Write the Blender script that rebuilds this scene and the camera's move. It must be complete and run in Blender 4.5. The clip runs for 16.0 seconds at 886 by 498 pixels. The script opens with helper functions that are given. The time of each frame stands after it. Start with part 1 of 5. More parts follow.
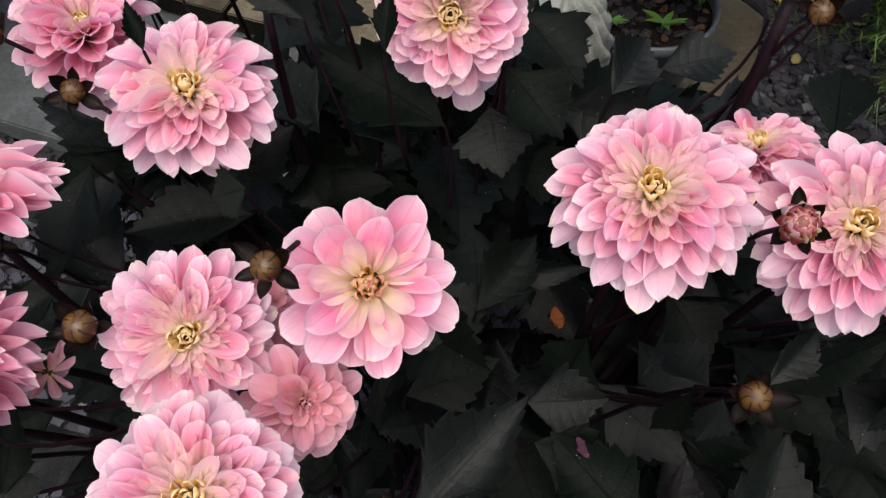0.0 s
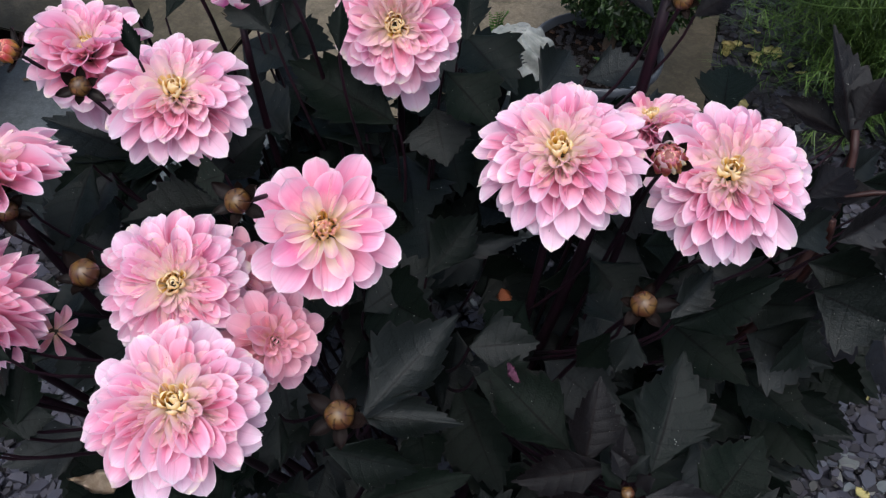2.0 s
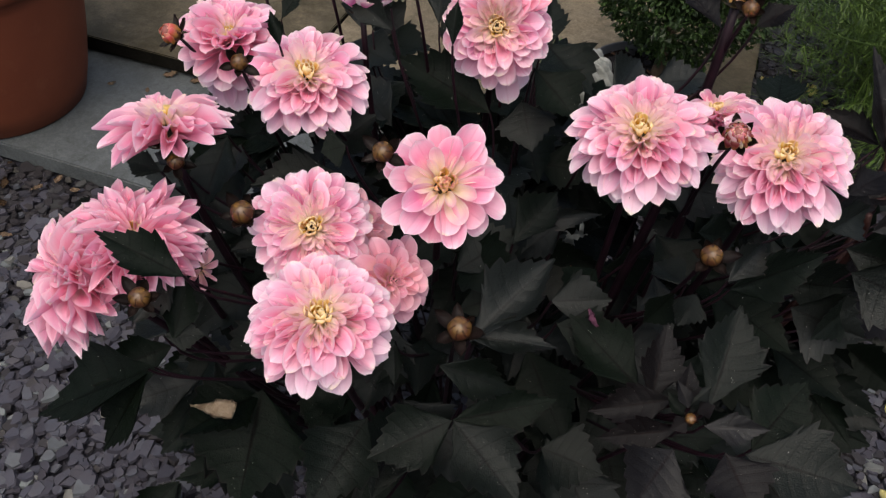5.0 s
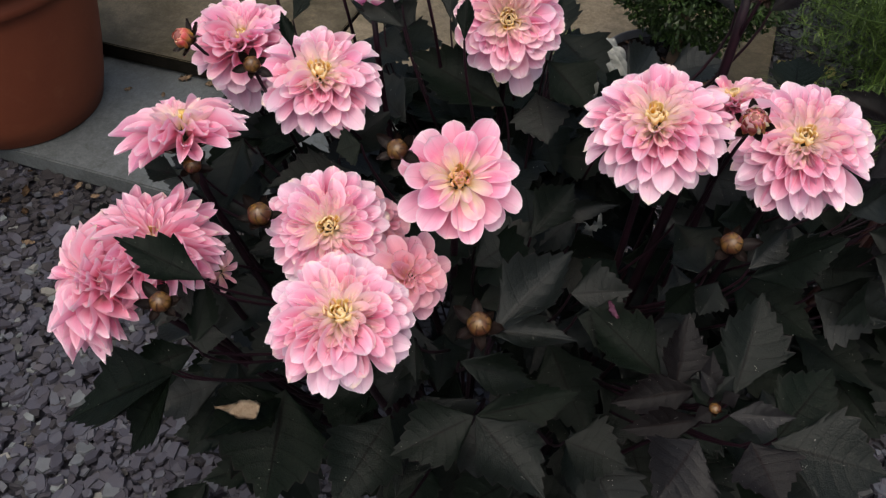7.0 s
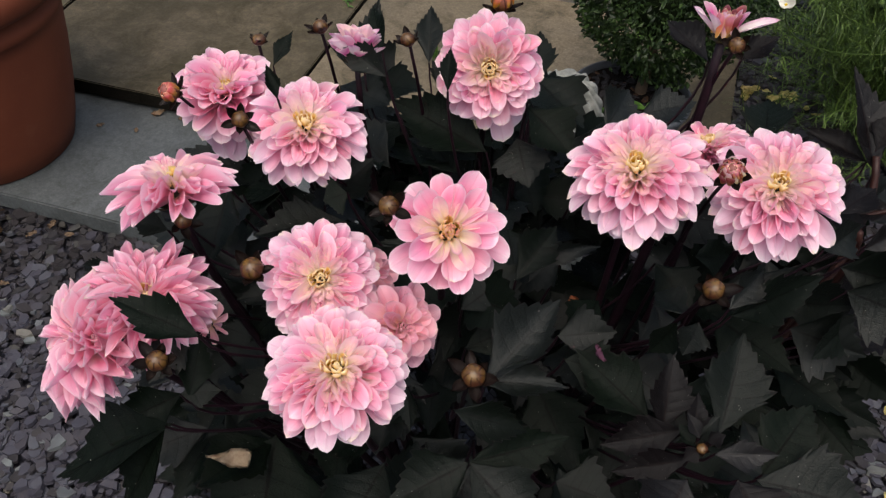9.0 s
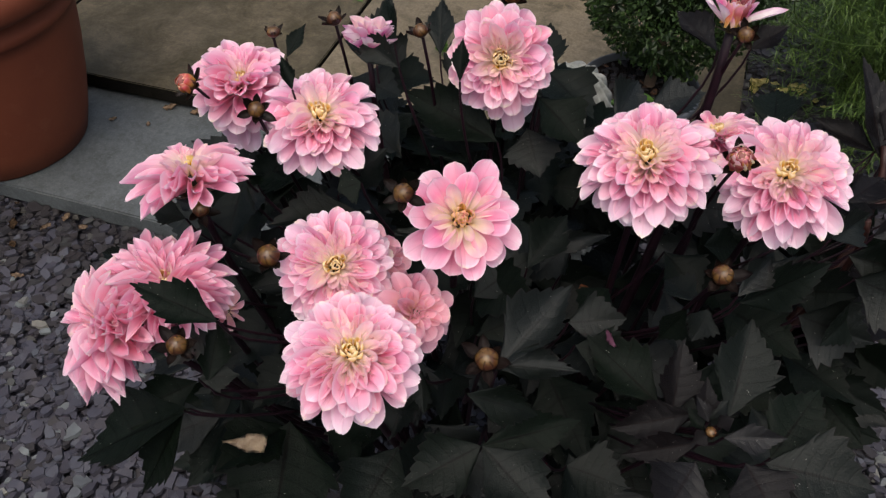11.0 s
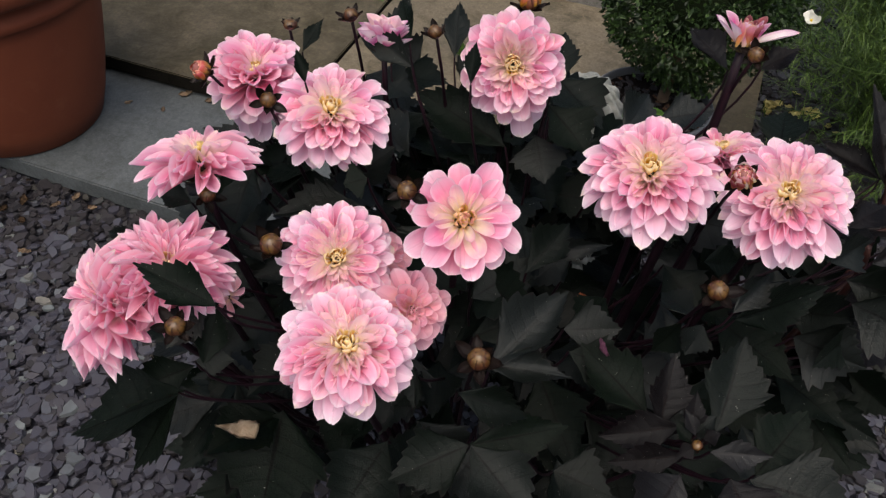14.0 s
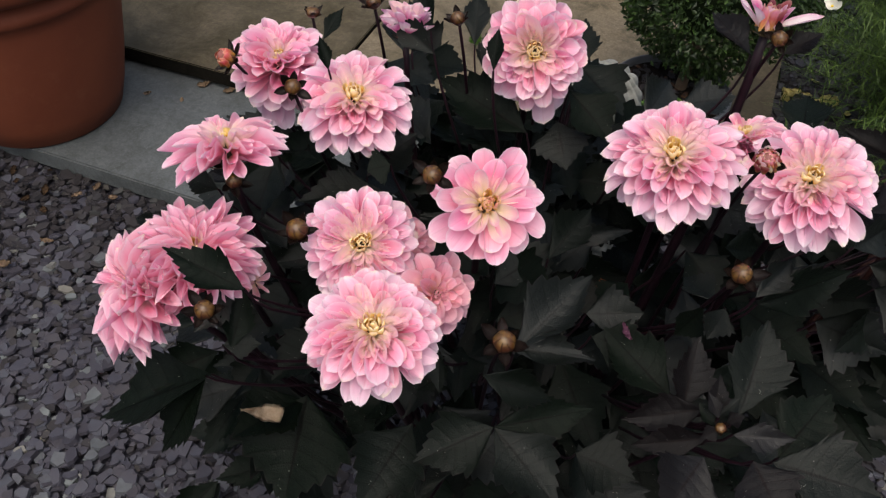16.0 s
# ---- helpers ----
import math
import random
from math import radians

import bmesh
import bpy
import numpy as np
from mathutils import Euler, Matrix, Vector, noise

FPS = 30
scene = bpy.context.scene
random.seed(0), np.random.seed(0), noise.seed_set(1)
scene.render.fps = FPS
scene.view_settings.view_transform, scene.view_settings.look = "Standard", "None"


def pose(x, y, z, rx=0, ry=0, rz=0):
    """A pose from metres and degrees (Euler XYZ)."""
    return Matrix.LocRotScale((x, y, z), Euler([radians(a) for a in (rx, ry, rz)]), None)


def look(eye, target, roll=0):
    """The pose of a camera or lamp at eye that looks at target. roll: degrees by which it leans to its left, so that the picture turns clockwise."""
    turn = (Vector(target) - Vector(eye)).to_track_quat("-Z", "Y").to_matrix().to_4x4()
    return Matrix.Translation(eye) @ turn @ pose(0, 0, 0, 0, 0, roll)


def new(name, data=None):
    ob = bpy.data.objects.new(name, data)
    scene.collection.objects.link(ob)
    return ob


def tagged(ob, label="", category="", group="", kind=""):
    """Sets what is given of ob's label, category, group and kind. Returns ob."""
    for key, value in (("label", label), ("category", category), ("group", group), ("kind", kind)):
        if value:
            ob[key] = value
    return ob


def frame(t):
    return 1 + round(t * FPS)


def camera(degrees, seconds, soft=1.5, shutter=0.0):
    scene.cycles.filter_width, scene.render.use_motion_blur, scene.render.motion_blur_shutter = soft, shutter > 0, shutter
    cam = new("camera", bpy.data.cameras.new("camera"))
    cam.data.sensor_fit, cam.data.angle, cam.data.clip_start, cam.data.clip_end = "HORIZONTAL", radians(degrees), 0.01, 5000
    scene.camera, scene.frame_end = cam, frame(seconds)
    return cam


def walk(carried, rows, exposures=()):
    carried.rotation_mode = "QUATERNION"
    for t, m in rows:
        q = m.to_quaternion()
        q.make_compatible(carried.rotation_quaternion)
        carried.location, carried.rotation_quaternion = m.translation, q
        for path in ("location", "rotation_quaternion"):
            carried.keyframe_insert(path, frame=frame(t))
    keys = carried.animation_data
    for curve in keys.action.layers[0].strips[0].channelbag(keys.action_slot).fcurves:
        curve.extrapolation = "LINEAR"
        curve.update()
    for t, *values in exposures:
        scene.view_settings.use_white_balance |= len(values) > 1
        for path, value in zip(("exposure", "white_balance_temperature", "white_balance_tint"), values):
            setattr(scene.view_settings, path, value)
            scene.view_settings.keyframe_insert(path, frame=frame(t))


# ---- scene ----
cam = camera(56.1, 16.0, soft=1.3)
PATH = [
    (0, (0.012, 0.001, 1.008), (0.045, 1.158, -0.622), 3.1),
    (0.5, (0.026, -0.021, 1.039), (0.001, 1.232, -0.519), -0.8),
    (1, (0.023, -0.049, 1.06), (-0.038, 1.29, -0.425), -0.5),
    (1.5, (0.047, -0.086, 1.06), (0.045, 1.268, -0.411), 0.4),
    (2, (0.041, -0.109, 1.029), (0.087, 1.203, -0.479), 1.7),
    (2.5, (0.025, -0.1, 1.015), (0.098, 1.159, -0.536), 2.7),
    (3, (0.007, -0.095, 1.003), (0.088, 1.155, -0.556), 3.5),
    (3.5, (-0.017, -0.096, 0.985), (0.054, 1.15, -0.578), 4.0),
    (4, (-0.022, -0.157, 1.013), (0.013, 1.121, -0.525), 4.1),
    (4.2, (-0.022, -0.183, 1.031), (0.012, 1.143, -0.466), 4.7),
    (6.3, (0.002, -0.224, 1.069), (-0.074, 1.169, -0.365), -1.0),
    (6.5, (-0.003, -0.218, 1.068), (-0.078, 1.163, -0.377), -1.1),
    (7, (-0.013, -0.213, 1.06), (-0.062, 1.154, -0.399), -0.2),
    (7.5, (-0.024, -0.199, 1.057), (-0.073, 1.14, -0.429), -0.6),
    (8, (-0.032, -0.192, 1.072), (-0.024, 1.159, -0.402), 1.1),
    (8.2, (-0.031, -0.194, 1.078), (-0.008, 1.172, -0.383), 0.8),
    (10.3, (-0.027, -0.219, 1.088), (-0.007, 1.189, -0.332), 0.4),
    (10.5, (-0.029, -0.22, 1.084), (-0.013, 1.184, -0.341), 0.2),
    (11, (-0.032, -0.217, 1.089), (-0.026, 1.173, -0.348), 0.1),
    (11.5, (-0.033, -0.215, 1.093), (0.002, 1.192, -0.328), 1.8),
    (12, (-0.024, -0.225, 1.112), (-0.013, 1.22, -0.271), 1.7),
    (12.5, (-0.008, -0.237, 1.111), (-0.005, 1.205, -0.275), 1.1),
    (13, (-0.011, -0.231, 1.102), (-0.012, 1.191, -0.304), 1.3),
    (13.5, (-0.022, -0.228, 1.09), (-0.028, 1.171, -0.34), 2.5),
    (14, (-0.027, -0.224, 1.092), (-0.038, 1.172, -0.34), 3.1),
    (14.5, (-0.026, -0.223, 1.091), (-0.048, 1.17, -0.344), 2.8),
    (15, (-0.031, -0.226, 1.091), (-0.062, 1.165, -0.346), 2.4),
    (15.5, (-0.034, -0.229, 1.092), (-0.067, 1.157, -0.349), 2.4),
    (16, (-0.035, -0.232, 1.092), (-0.076, 1.148, -0.355), 2.1),
]
# seconds, stops, kelvin, tint
EXPOSURES = [(0.0, 0.74, 6760, 9), (0.5, 0.74, 6450, 9), (1.2, 0.76, 5980, 9), (2.0, 0.82, 5920, 9), (2.5, 1.05, 6520, 10), (3.0, 0.93, 6750, 10), (3.5, 0.82, 6720, 10), (4.2, 0.76, 6760, 10), (6.5, 0.75, 6860, 10), (12.0, 0.72, 6720, 10), (16.0, 0.74, 6840, 10)]
walk(cam, [(t, look(eye, target, roll)) for t, eye, target, roll in PATH], EXPOSURES)

# ---- world and light ----
world = bpy.data.worlds.new("sky")
scene.world = world
world.use_nodes = True
wn = world.node_tree
wn.nodes.clear()
sky = wn.nodes.new("ShaderNodeTexSky")
sky.sky_type = "NISHITA"
sky.sun_disc = False
sky.sun_elevation, sky.sun_rotation = radians(68.5), radians(188)
sky.air_density, sky.dust_density, sky.ozone_density = 1.0, 6.0, 0.9
bg = wn.nodes.new("ShaderNodeBackground")
bg.inputs["Strength"].default_value = 0.105
wout = wn.nodes.new("ShaderNodeOutputWorld")
wn.links.new(sky.outputs["Color"], bg.inputs["Color"])
wn.links.new(bg.outputs[0], wout.inputs[0])
sun_data = bpy.data.lights.new("sun", "SUN")
sun_data.energy, sun_data.angle, sun_data.color = 1.25, radians(75), (1.0, 0.985, 0.965)
sun = new("sun", sun_data)
sun.matrix_world = look((-0.1, -1.0, 4.0), (0.1, 0.4, 0.4))


# ---- materials ----
class Mat:
    """A small builder for node materials."""

    def __init__(self, name, rough=0.6, spec=0.5):
        self.m = bpy.data.materials.new(name)
        self.m.use_nodes = True
        self.t = self.m.node_tree
        self.b = self.t.nodes["Principled BSDF"]
        self.b.inputs["Roughness"].default_value = rough
        self.b.inputs["Specular IOR Level"].default_value = spec
        self.out = self.t.nodes["Material Output"]

    def n(self, kind, **values):
        node = self.t.nodes.new(kind)
        for key, value in values.items():
            node.inputs[key.replace("_", " ")].default_value = value
        return node

    def l(self, a, b):
        self.t.links.new(a, b)

    def coords(self, kind="Object"):
        return self.t.nodes.new("ShaderNodeTexCoord").outputs[kind]

    def noise(self, scale, detail=4.0, rough=0.55, vec=None, dist=0.0):
        node = self.n("ShaderNodeTexNoise", Scale=scale, Detail=detail, Roughness=rough, Distortion=dist)
        if vec is not None:
            self.l(vec, node.inputs["Vector"])
        return node.outputs["Fac"]

    def voronoi(self, scale, vec=None, out="Distance", feature="F1"):
        node = self.n("ShaderNodeTexVoronoi", Scale=scale)
        node.feature = feature
        if vec is not None:
            self.l(vec, node.inputs["Vector"])
        return node.outputs[out]

    def ramp(self, fac, *stops):
        node = self.t.nodes.new("ShaderNodeValToRGB")
        el = node.color_ramp.elements
        while len(el) < len(stops):
            el.new(0.5)
        for e, (p, c) in zip(el, stops):
            e.position = p
            e.color = (*c, 1) if isinstance(c, tuple) else (c, c, c, 1)
        self.l(fac, node.inputs["Fac"])
        return node.outputs["Color"]

    def mix(self, fac, a, b, mode="MIX"):
        node = self.t.nodes.new("ShaderNodeMix")
        node.data_type, node.blend_type = "RGBA", mode
        for value, k in ((fac, 0), (a, 6), (b, 7)):
            if isinstance(value, (int, float)):
                node.inputs[k].default_value = value if k == 0 else (value, value, value, 1)
            elif isinstance(value, tuple):
                node.inputs[k].default_value = (*value, 1)
            else:
                self.l(value, node.inputs[k])
        return node.outputs[2]

    def math(self, op, a, b=0.0, c=0.0):
        node = self.t.nodes.new("ShaderNodeMath")
        node.operation = op
        for k, value in enumerate((a, b, c)):
            if isinstance(value, (int, float)):
                node.inputs[k].default_value = value
            else:
                self.l(value, node.inputs[k])
        return node.outputs[0]

    def uv(self):
        sep = self.t.nodes.new("ShaderNodeSeparateXYZ")
        self.l(self.coords("UV"), sep.inputs[0])
        return sep.outputs[0], sep.outputs[1]

    def random(self):
        return self.t.nodes.new("ShaderNodeObjectInfo").outputs["Random"]

    def island(self):
        return self.t.nodes.new("ShaderNodeNewGeometry").outputs["Random Per Island"]

    def color(self, c):
        self.l(c, self.b.inputs["Base Color"])

    def rough(self, c):
        self.l(c, self.b.inputs["Roughness"])

    def bump(self, height, strength=0.3, distance=0.002):
        node = self.n("ShaderNodeBump", Strength=strength, Distance=distance)
        self.l(height, node.inputs["Height"])
        self.l(node.outputs[0], self.b.inputs["Normal"])

    def thin(self, color, share):
        """Light that shines through a thin leaf or petal."""
        tr = self.t.nodes.new("ShaderNodeBsdfTranslucent")
        self.l(color, tr.inputs["Color"])
        mix = self.t.nodes.new("ShaderNodeMixShader")
        mix.inputs[0].default_value = share
        self.l(self.b.outputs[0], mix.inputs[1])
        self.l(tr.outputs[0], mix.inputs[2])
        self.l(mix.outputs[0], self.out.inputs[0])


def petal_material(name, base, low, mid, tip, edge, thin=0.38):
    m = Mat(name, 0.58, 0.22)
    u, v = m.uv()
    obj = m.random()
    place = m.n("ShaderNodeCombineXYZ")
    m.l(m.math("MULTIPLY", u, 17.0), place.inputs[0])
    m.l(m.math("MULTIPLY", v, 1.7), place.inputs[1])
    m.l(m.math("MULTIPLY", obj, 90.0), place.inputs[2])
    fibre = m.noise(1.0, 3.0, 0.6, place.outputs[0])
    cloud = m.n("ShaderNodeCombineXYZ")
    m.l(m.math("MULTIPLY", u, 1.6), cloud.inputs[0])
    m.l(m.math("MULTIPLY", v, 2.6), cloud.inputs[1])
    m.l(m.math("MULTIPLY", obj, 70.0), cloud.inputs[2])
    patch = m.noise(1.0, 3.0, 0.55, cloud.outputs[0])
    vv = m.math("ADD", v, m.math("MULTIPLY", m.math("SUBTRACT", fibre, 0.5), 0.30))
    vv = m.math("ADD", vv, m.math("MULTIPLY", m.math("SUBTRACT", patch, 0.5), 0.22))
    col = m.ramp(vv, (0.0, base), (0.24, low), (0.58, mid), (0.88, tip), (1.0, edge))
    side = m.math("ABSOLUTE", m.math("SUBTRACT", u, 0.5))
    rim = m.ramp(m.math("ADD", side, m.math("MULTIPLY", m.math("SUBTRACT", patch, 0.5), 0.16)), (0.37, 0.0), (0.50, 0.55))
    col = m.mix(rim, col, edge)
    middle = m.math("MULTIPLY", m.ramp(side, (0.0, 0.35), (0.045, 0.0)), m.ramp(v, (0.25, 0.0), (0.6, 1.0), (0.97, 0.7)))
    col = m.mix(middle, col, tuple(0.80 * c for c in mid))
    col = m.mix(m.ramp(fibre, (0.52, 0.0), (0.72, 0.34)), col, tuple(0.86 * c for c in mid))
    end = m.math("ADD", v, m.math("MULTIPLY", m.math("SUBTRACT", patch, 0.5), 0.25))
    dry = m.math("MULTIPLY", m.ramp(end, (0.93, 0.0), (1.0, 0.8)), m.ramp(obj, (0.60, 0.0), (0.85, 0.8)))
    col = m.mix(dry, col, (0.86, 0.74, 0.60))
    fleck = m.ramp(m.voronoi(3.0, m.coords("Object")), (0.030, 1.0), (0.05, 0.0))
    col = m.mix(m.math("MULTIPLY", fleck, m.ramp(obj, (0.88, 0.0), (0.90, 0.8))), col, (0.10, 0.05, 0.05))
    hue = m.n("ShaderNodeHueSaturation")
    m.l(m.math("MULTIPLY_ADD", obj, 0.024, 0.488), hue.inputs["Hue"])
    m.l(m.math("MULTIPLY_ADD", patch, 0.50, 0.86), hue.inputs["Saturation"])
    m.l(m.math("MULTIPLY_ADD", obj, 0.10, 0.885), hue.inputs["Value"])
    m.l(col, hue.inputs["Color"])
    col = hue.outputs[0]
    m.color(col)
    m.bump(m.math("ADD", fibre, m.math("MULTIPLY", m.ramp(side, (0.0, 0.0), (0.05, 1.0)), 0.5)), 0.35, 0.0016)
    m.thin(col, thin)
    return m.m


PINK = petal_material("petal_pink", (0.96, 0.79, 0.58), (0.94, 0.60, 0.64), (0.90, 0.37, 0.53), (0.92, 0.52, 0.67), (0.96, 0.81, 0.885))
PALE = petal_material("petal_pale", (0.92, 0.55, 0.59), (0.91, 0.46, 0.59), (0.90, 0.43, 0.585), (0.92, 0.60, 0.73), (0.95, 0.84, 0.90))
LILAC = petal_material("petal_lilac", (0.86, 0.46, 0.54), (0.87, 0.46, 0.60), (0.87, 0.52, 0.665), (0.90, 0.66, 0.785), (0.93, 0.82, 0.885))
CREAM = petal_material("petal_cream", (0.95, 0.74, 0.38), (0.98, 0.88, 0.68), (0.97, 0.78, 0.73), (0.94, 0.60, 0.69), (0.96, 0.77, 0.82), 0.46)
HEART = petal_material("petal_heart", (0.12, 0.08, 0.02), (0.66, 0.36, 0.08), (0.94, 0.70, 0.30), (0.96, 0.80, 0.48), (0.97, 0.84, 0.64), 0.40)
MAROON = petal_material("petal_maroon", (0.30, 0.20, 0.06), (0.42, 0.16, 0.10), (0.30, 0.06, 0.07), (0.46, 0.16, 0.18), (0.62, 0.36, 0.32))
DUSKY = petal_material("petal_dusky", (0.91, 0.68, 0.44), (0.91, 0.58, 0.56), (0.88, 0.46, 0.56), (0.90, 0.55, 0.65), (0.93, 0.70, 0.77))
MAGENTA = petal_material("petal_magenta", (0.88, 0.66, 0.44), (0.88, 0.58, 0.56), (0.66, 0.18, 0.40), (0.82, 0.52, 0.66), (0.92, 0.76, 0.82))

BRACT = petal_material("petal_bract", (0.40, 0.28, 0.07), (0.66, 0.44, 0.12), (0.90, 0.66, 0.27), (0.88, 0.54, 0.38), (0.62, 0.24, 0.24), 0.3)
RIPE = petal_material("petal_unopened", (0.16, 0.11, 0.03), (0.34, 0.19, 0.06), (0.48, 0.15, 0.10), (0.52, 0.16, 0.16), (0.60, 0.33, 0.22), 0.15)
WHITISH = petal_material("petal_whitish", (0.80, 0.60, 0.45), (0.90, 0.80, 0.80), (0.92, 0.84, 0.87), (0.86, 0.64, 0.77), (0.60, 0.22, 0.44))
GOLD = petal_material("petal_golden", (0.80, 0.56, 0.18), (0.82, 0.48, 0.22), (0.76, 0.30, 0.26), (0.78, 0.34, 0.42), (0.86, 0.66, 0.44))


def leaf_material(name, a, b, vein_colour, rough, joined=False, sheen=0.205):
    m = Mat(name, rough, 0.19)
    m.b.inputs["Specular Tint"].default_value = (0.94, 0.98, 1.0, 1.0)
    u, v = m.uv()
    obj = m.island() if joined else m.random()
    where = m.coords("Object")
    if joined:
        shift = m.n("ShaderNodeVectorMath")
        m.l(m.coords("UV"), shift.inputs[0])
        spread = m.n("ShaderNodeCombineXYZ")
        m.l(m.math("MULTIPLY", obj, 37.0), spread.inputs[2])
        m.l(spread.outputs[0], shift.inputs[1])
        where = shift.outputs[0]
    side = m.math("ABSOLUTE", m.math("SUBTRACT", u, 0.5))
    bend = m.math("MULTIPLY", m.math("SUBTRACT", m.noise(5.0, 2.0, 0.5, m.coords("UV")), 0.5), 0.02)
    rib_at = m.math("PINGPONG", m.math("MULTIPLY", m.math("ADD", v, bend), 8.0), 0.5)
    groove = m.ramp(rib_at, (0.0, 1.0), (0.05, 0.7), (0.09, 0.0))
    patch = m.noise(38.0, 4.0, 0.6, where)
    col = m.mix(m.ramp(patch, (0.35, 0.0), (0.68, 1.0)), a, b)
    col = m.mix(m.math("MULTIPLY", obj, 0.7), col, tuple(0.5 * c for c in a))
    col = m.mix(m.math("MULTIPLY", groove, 0.35), col, vein_colour)
    col = m.mix(m.ramp(side, (0.0, 0.95), (0.014, 0.8), (0.024, 0.0)), col, vein_colour)
    col = m.mix(m.ramp(side, (0.485, 0.0), (0.5, 0.45)), col, (0.022, 0.014, 0.017))
    speck = m.ramp(m.voronoi(32.0, where), (0.10, 1.0), (0.15, 0.0))
    keep = m.ramp(m.noise(11.0, 2.0, 0.5, where), (0.62, 0.0), (0.66, 1.0))
    col = m.mix(m.math("MULTIPLY", m.math("MULTIPLY", speck, keep), 0.8), col, (0.5, 0.5, 0.45))
    m.color(col)
    m.rough(m.math("MULTIPLY_ADD", patch, 0.25, rough - 0.1))
    net = m.ramp(m.voronoi(34.0, m.coords("UV"), "Distance", "DISTANCE_TO_EDGE"), (0.0, 0.0), (0.12, 1.0))
    rib = m.math("MAXIMUM", m.math("MULTIPLY", groove, 0.35), m.ramp(side, (0.0, 0.8), (0.013, 0.7), (0.022, 0.0)))
    gloss = m.math("MULTIPLY", m.math("MULTIPLY_ADD", rib, -0.10, sheen), m.math("MULTIPLY_ADD", m.math("POWER", obj, 1.6), 1.1, 0.34))
    m.l(gloss, m.b.inputs["Specular IOR Level"])
    h = m.math("MULTIPLY", groove, -0.12)
    h = m.math("ADD", h, m.math("MULTIPLY", m.math("MULTIPLY_ADD", net, 0.3, m.noise(22.0, 4.0, 0.6, where)), 0.5))
    m.bump(h, 0.22, 0.010)
    return m.m


LEAF = leaf_material("dahlia_leaf", (0.0013, 0.0028, 0.0016), (0.0040, 0.0072, 0.0044), (0.0009, 0.0008, 0.0005), 0.45)
LEAF_INNER = leaf_material("dahlia_leaf_inner", (0.0013, 0.0028, 0.0016), (0.0040, 0.0072, 0.0044), (0.0009, 0.0008, 0.0005), 0.45, True)
LEAF_YOUNG = leaf_material("dahlia_leaf_young", (0.0026, 0.0021, 0.0023), (0.0066, 0.0054, 0.0060), (0.0030, 0.0008, 0.0009), 0.40, False, 0.22)


def plain(name, a, b, scale, rough=0.6, spec=0.4, bump=0.3, dist=0.001, by_object=True):
    m = Mat(name, rough, spec)
    n1 = m.noise(scale, 5.0, 0.6, m.coords("Object"))
    col = m.mix(m.ramp(n1, (0.3, 0.0), (0.7, 1.0)), a, b)
    if by_object:
        col = m.mix(m.math("MULTIPLY", m.random(), 0.4), col, tuple(0.7 * c for c in a))
    m.color(col)
    m.bump(m.noise(scale * 6, 4.0, 0.6, m.coords("Object")), bump, dist)
    return m.m


STEM = plain("dahlia_stem", (0.007, 0.003, 0.005), (0.018, 0.006, 0.011), 60, 0.45, 0.2)
RED_STEM = plain("reddish_stem", (0.020, 0.007, 0.006), (0.038, 0.014, 0.011), 60, 0.45, 0.25)
SEPAL = plain("sepal", (0.0040, 0.0024, 0.0020), (0.0120, 0.0060, 0.0045), 60, 0.40, 0.22)
CALYX = plain("calyx", (0.03, 0.028, 0.012), (0.06, 0.040, 0.02), 120, 0.5, 0.3)


def bud_material():
    m = Mat("bud_scales", 0.32, 0.5)
    v = m.uv()[1]
    n1 = m.noise(95.0, 3.0, 0.6, m.coords("Object"))
    line = m.math("ABSOLUTE", m.math("SINE", m.math("ADD", m.math("MULTIPLY", m.uv()[0], 21.991), m.math("MULTIPLY", v, 3.4))))
    green = m.ramp(v, (0.0, (0.010, 0.008, 0.003)), (0.45, (0.050, 0.021, 0.006)), (0.90, (0.125, 0.066, 0.013)), (1.0, (0.05, 0.026, 0.006)))
    col = m.mix(m.ramp(n1, (0.40, 0.0), (0.58, 0.85)), green, (0.045, 0.012, 0.006))
    line = m.math("ADD", line, m.ramp(v, (0.84, 0.0), (0.95, 1.0)))
    col = m.mix(m.ramp(line, (0.0, 0.9), (0.10, 0.7), (0.34, 0.0)), col, (0.014, 0.005, 0.003))
    m.color(col)
    m.bump(m.math("ADD", m.ramp(line, (0.0, 0.0), (0.35, 1.0)), m.math("MULTIPLY", n1, 0.3)), 0.5, 0.0008)
    return m.m


BUD = bud_material()


def ripe_bud_material():
    m = Mat("bud_ripe", 0.45, 0.35)
    u, v = m.uv()
    line = m.math("ABSOLUTE", m.math("SINE", m.math("ADD", m.math("MULTIPLY", u, 25.133), m.math("MULTIPLY", v, 1.6))))
    col = m.ramp(v, (0.0, (0.05, 0.032, 0.009)), (0.4, (0.11, 0.045, 0.016)), (0.75, (0.20, 0.058, 0.045)), (1.0, (0.26, 0.09, 0.09)))
    col = m.mix(m.math("MULTIPLY", m.noise(150.0, 3.0, 0.6, m.coords("Object")), 0.5), col, (0.12, 0.05, 0.02))
    line = m.math("ADD", line, m.ramp(v, (0.82, 0.0), (0.97, 1.0)))
    col = m.mix(m.ramp(line, (0.0, 0.95), (0.12, 0.85), (0.45, 0.0)), col, (0.05, 0.012, 0.010))
    m.color(col)
    m.bump(m.ramp(line, (0.0, 0.0), (0.4, 1.0)), 0.7, 0.0012)
    return m.m


BUD_RIPE = ripe_bud_material()


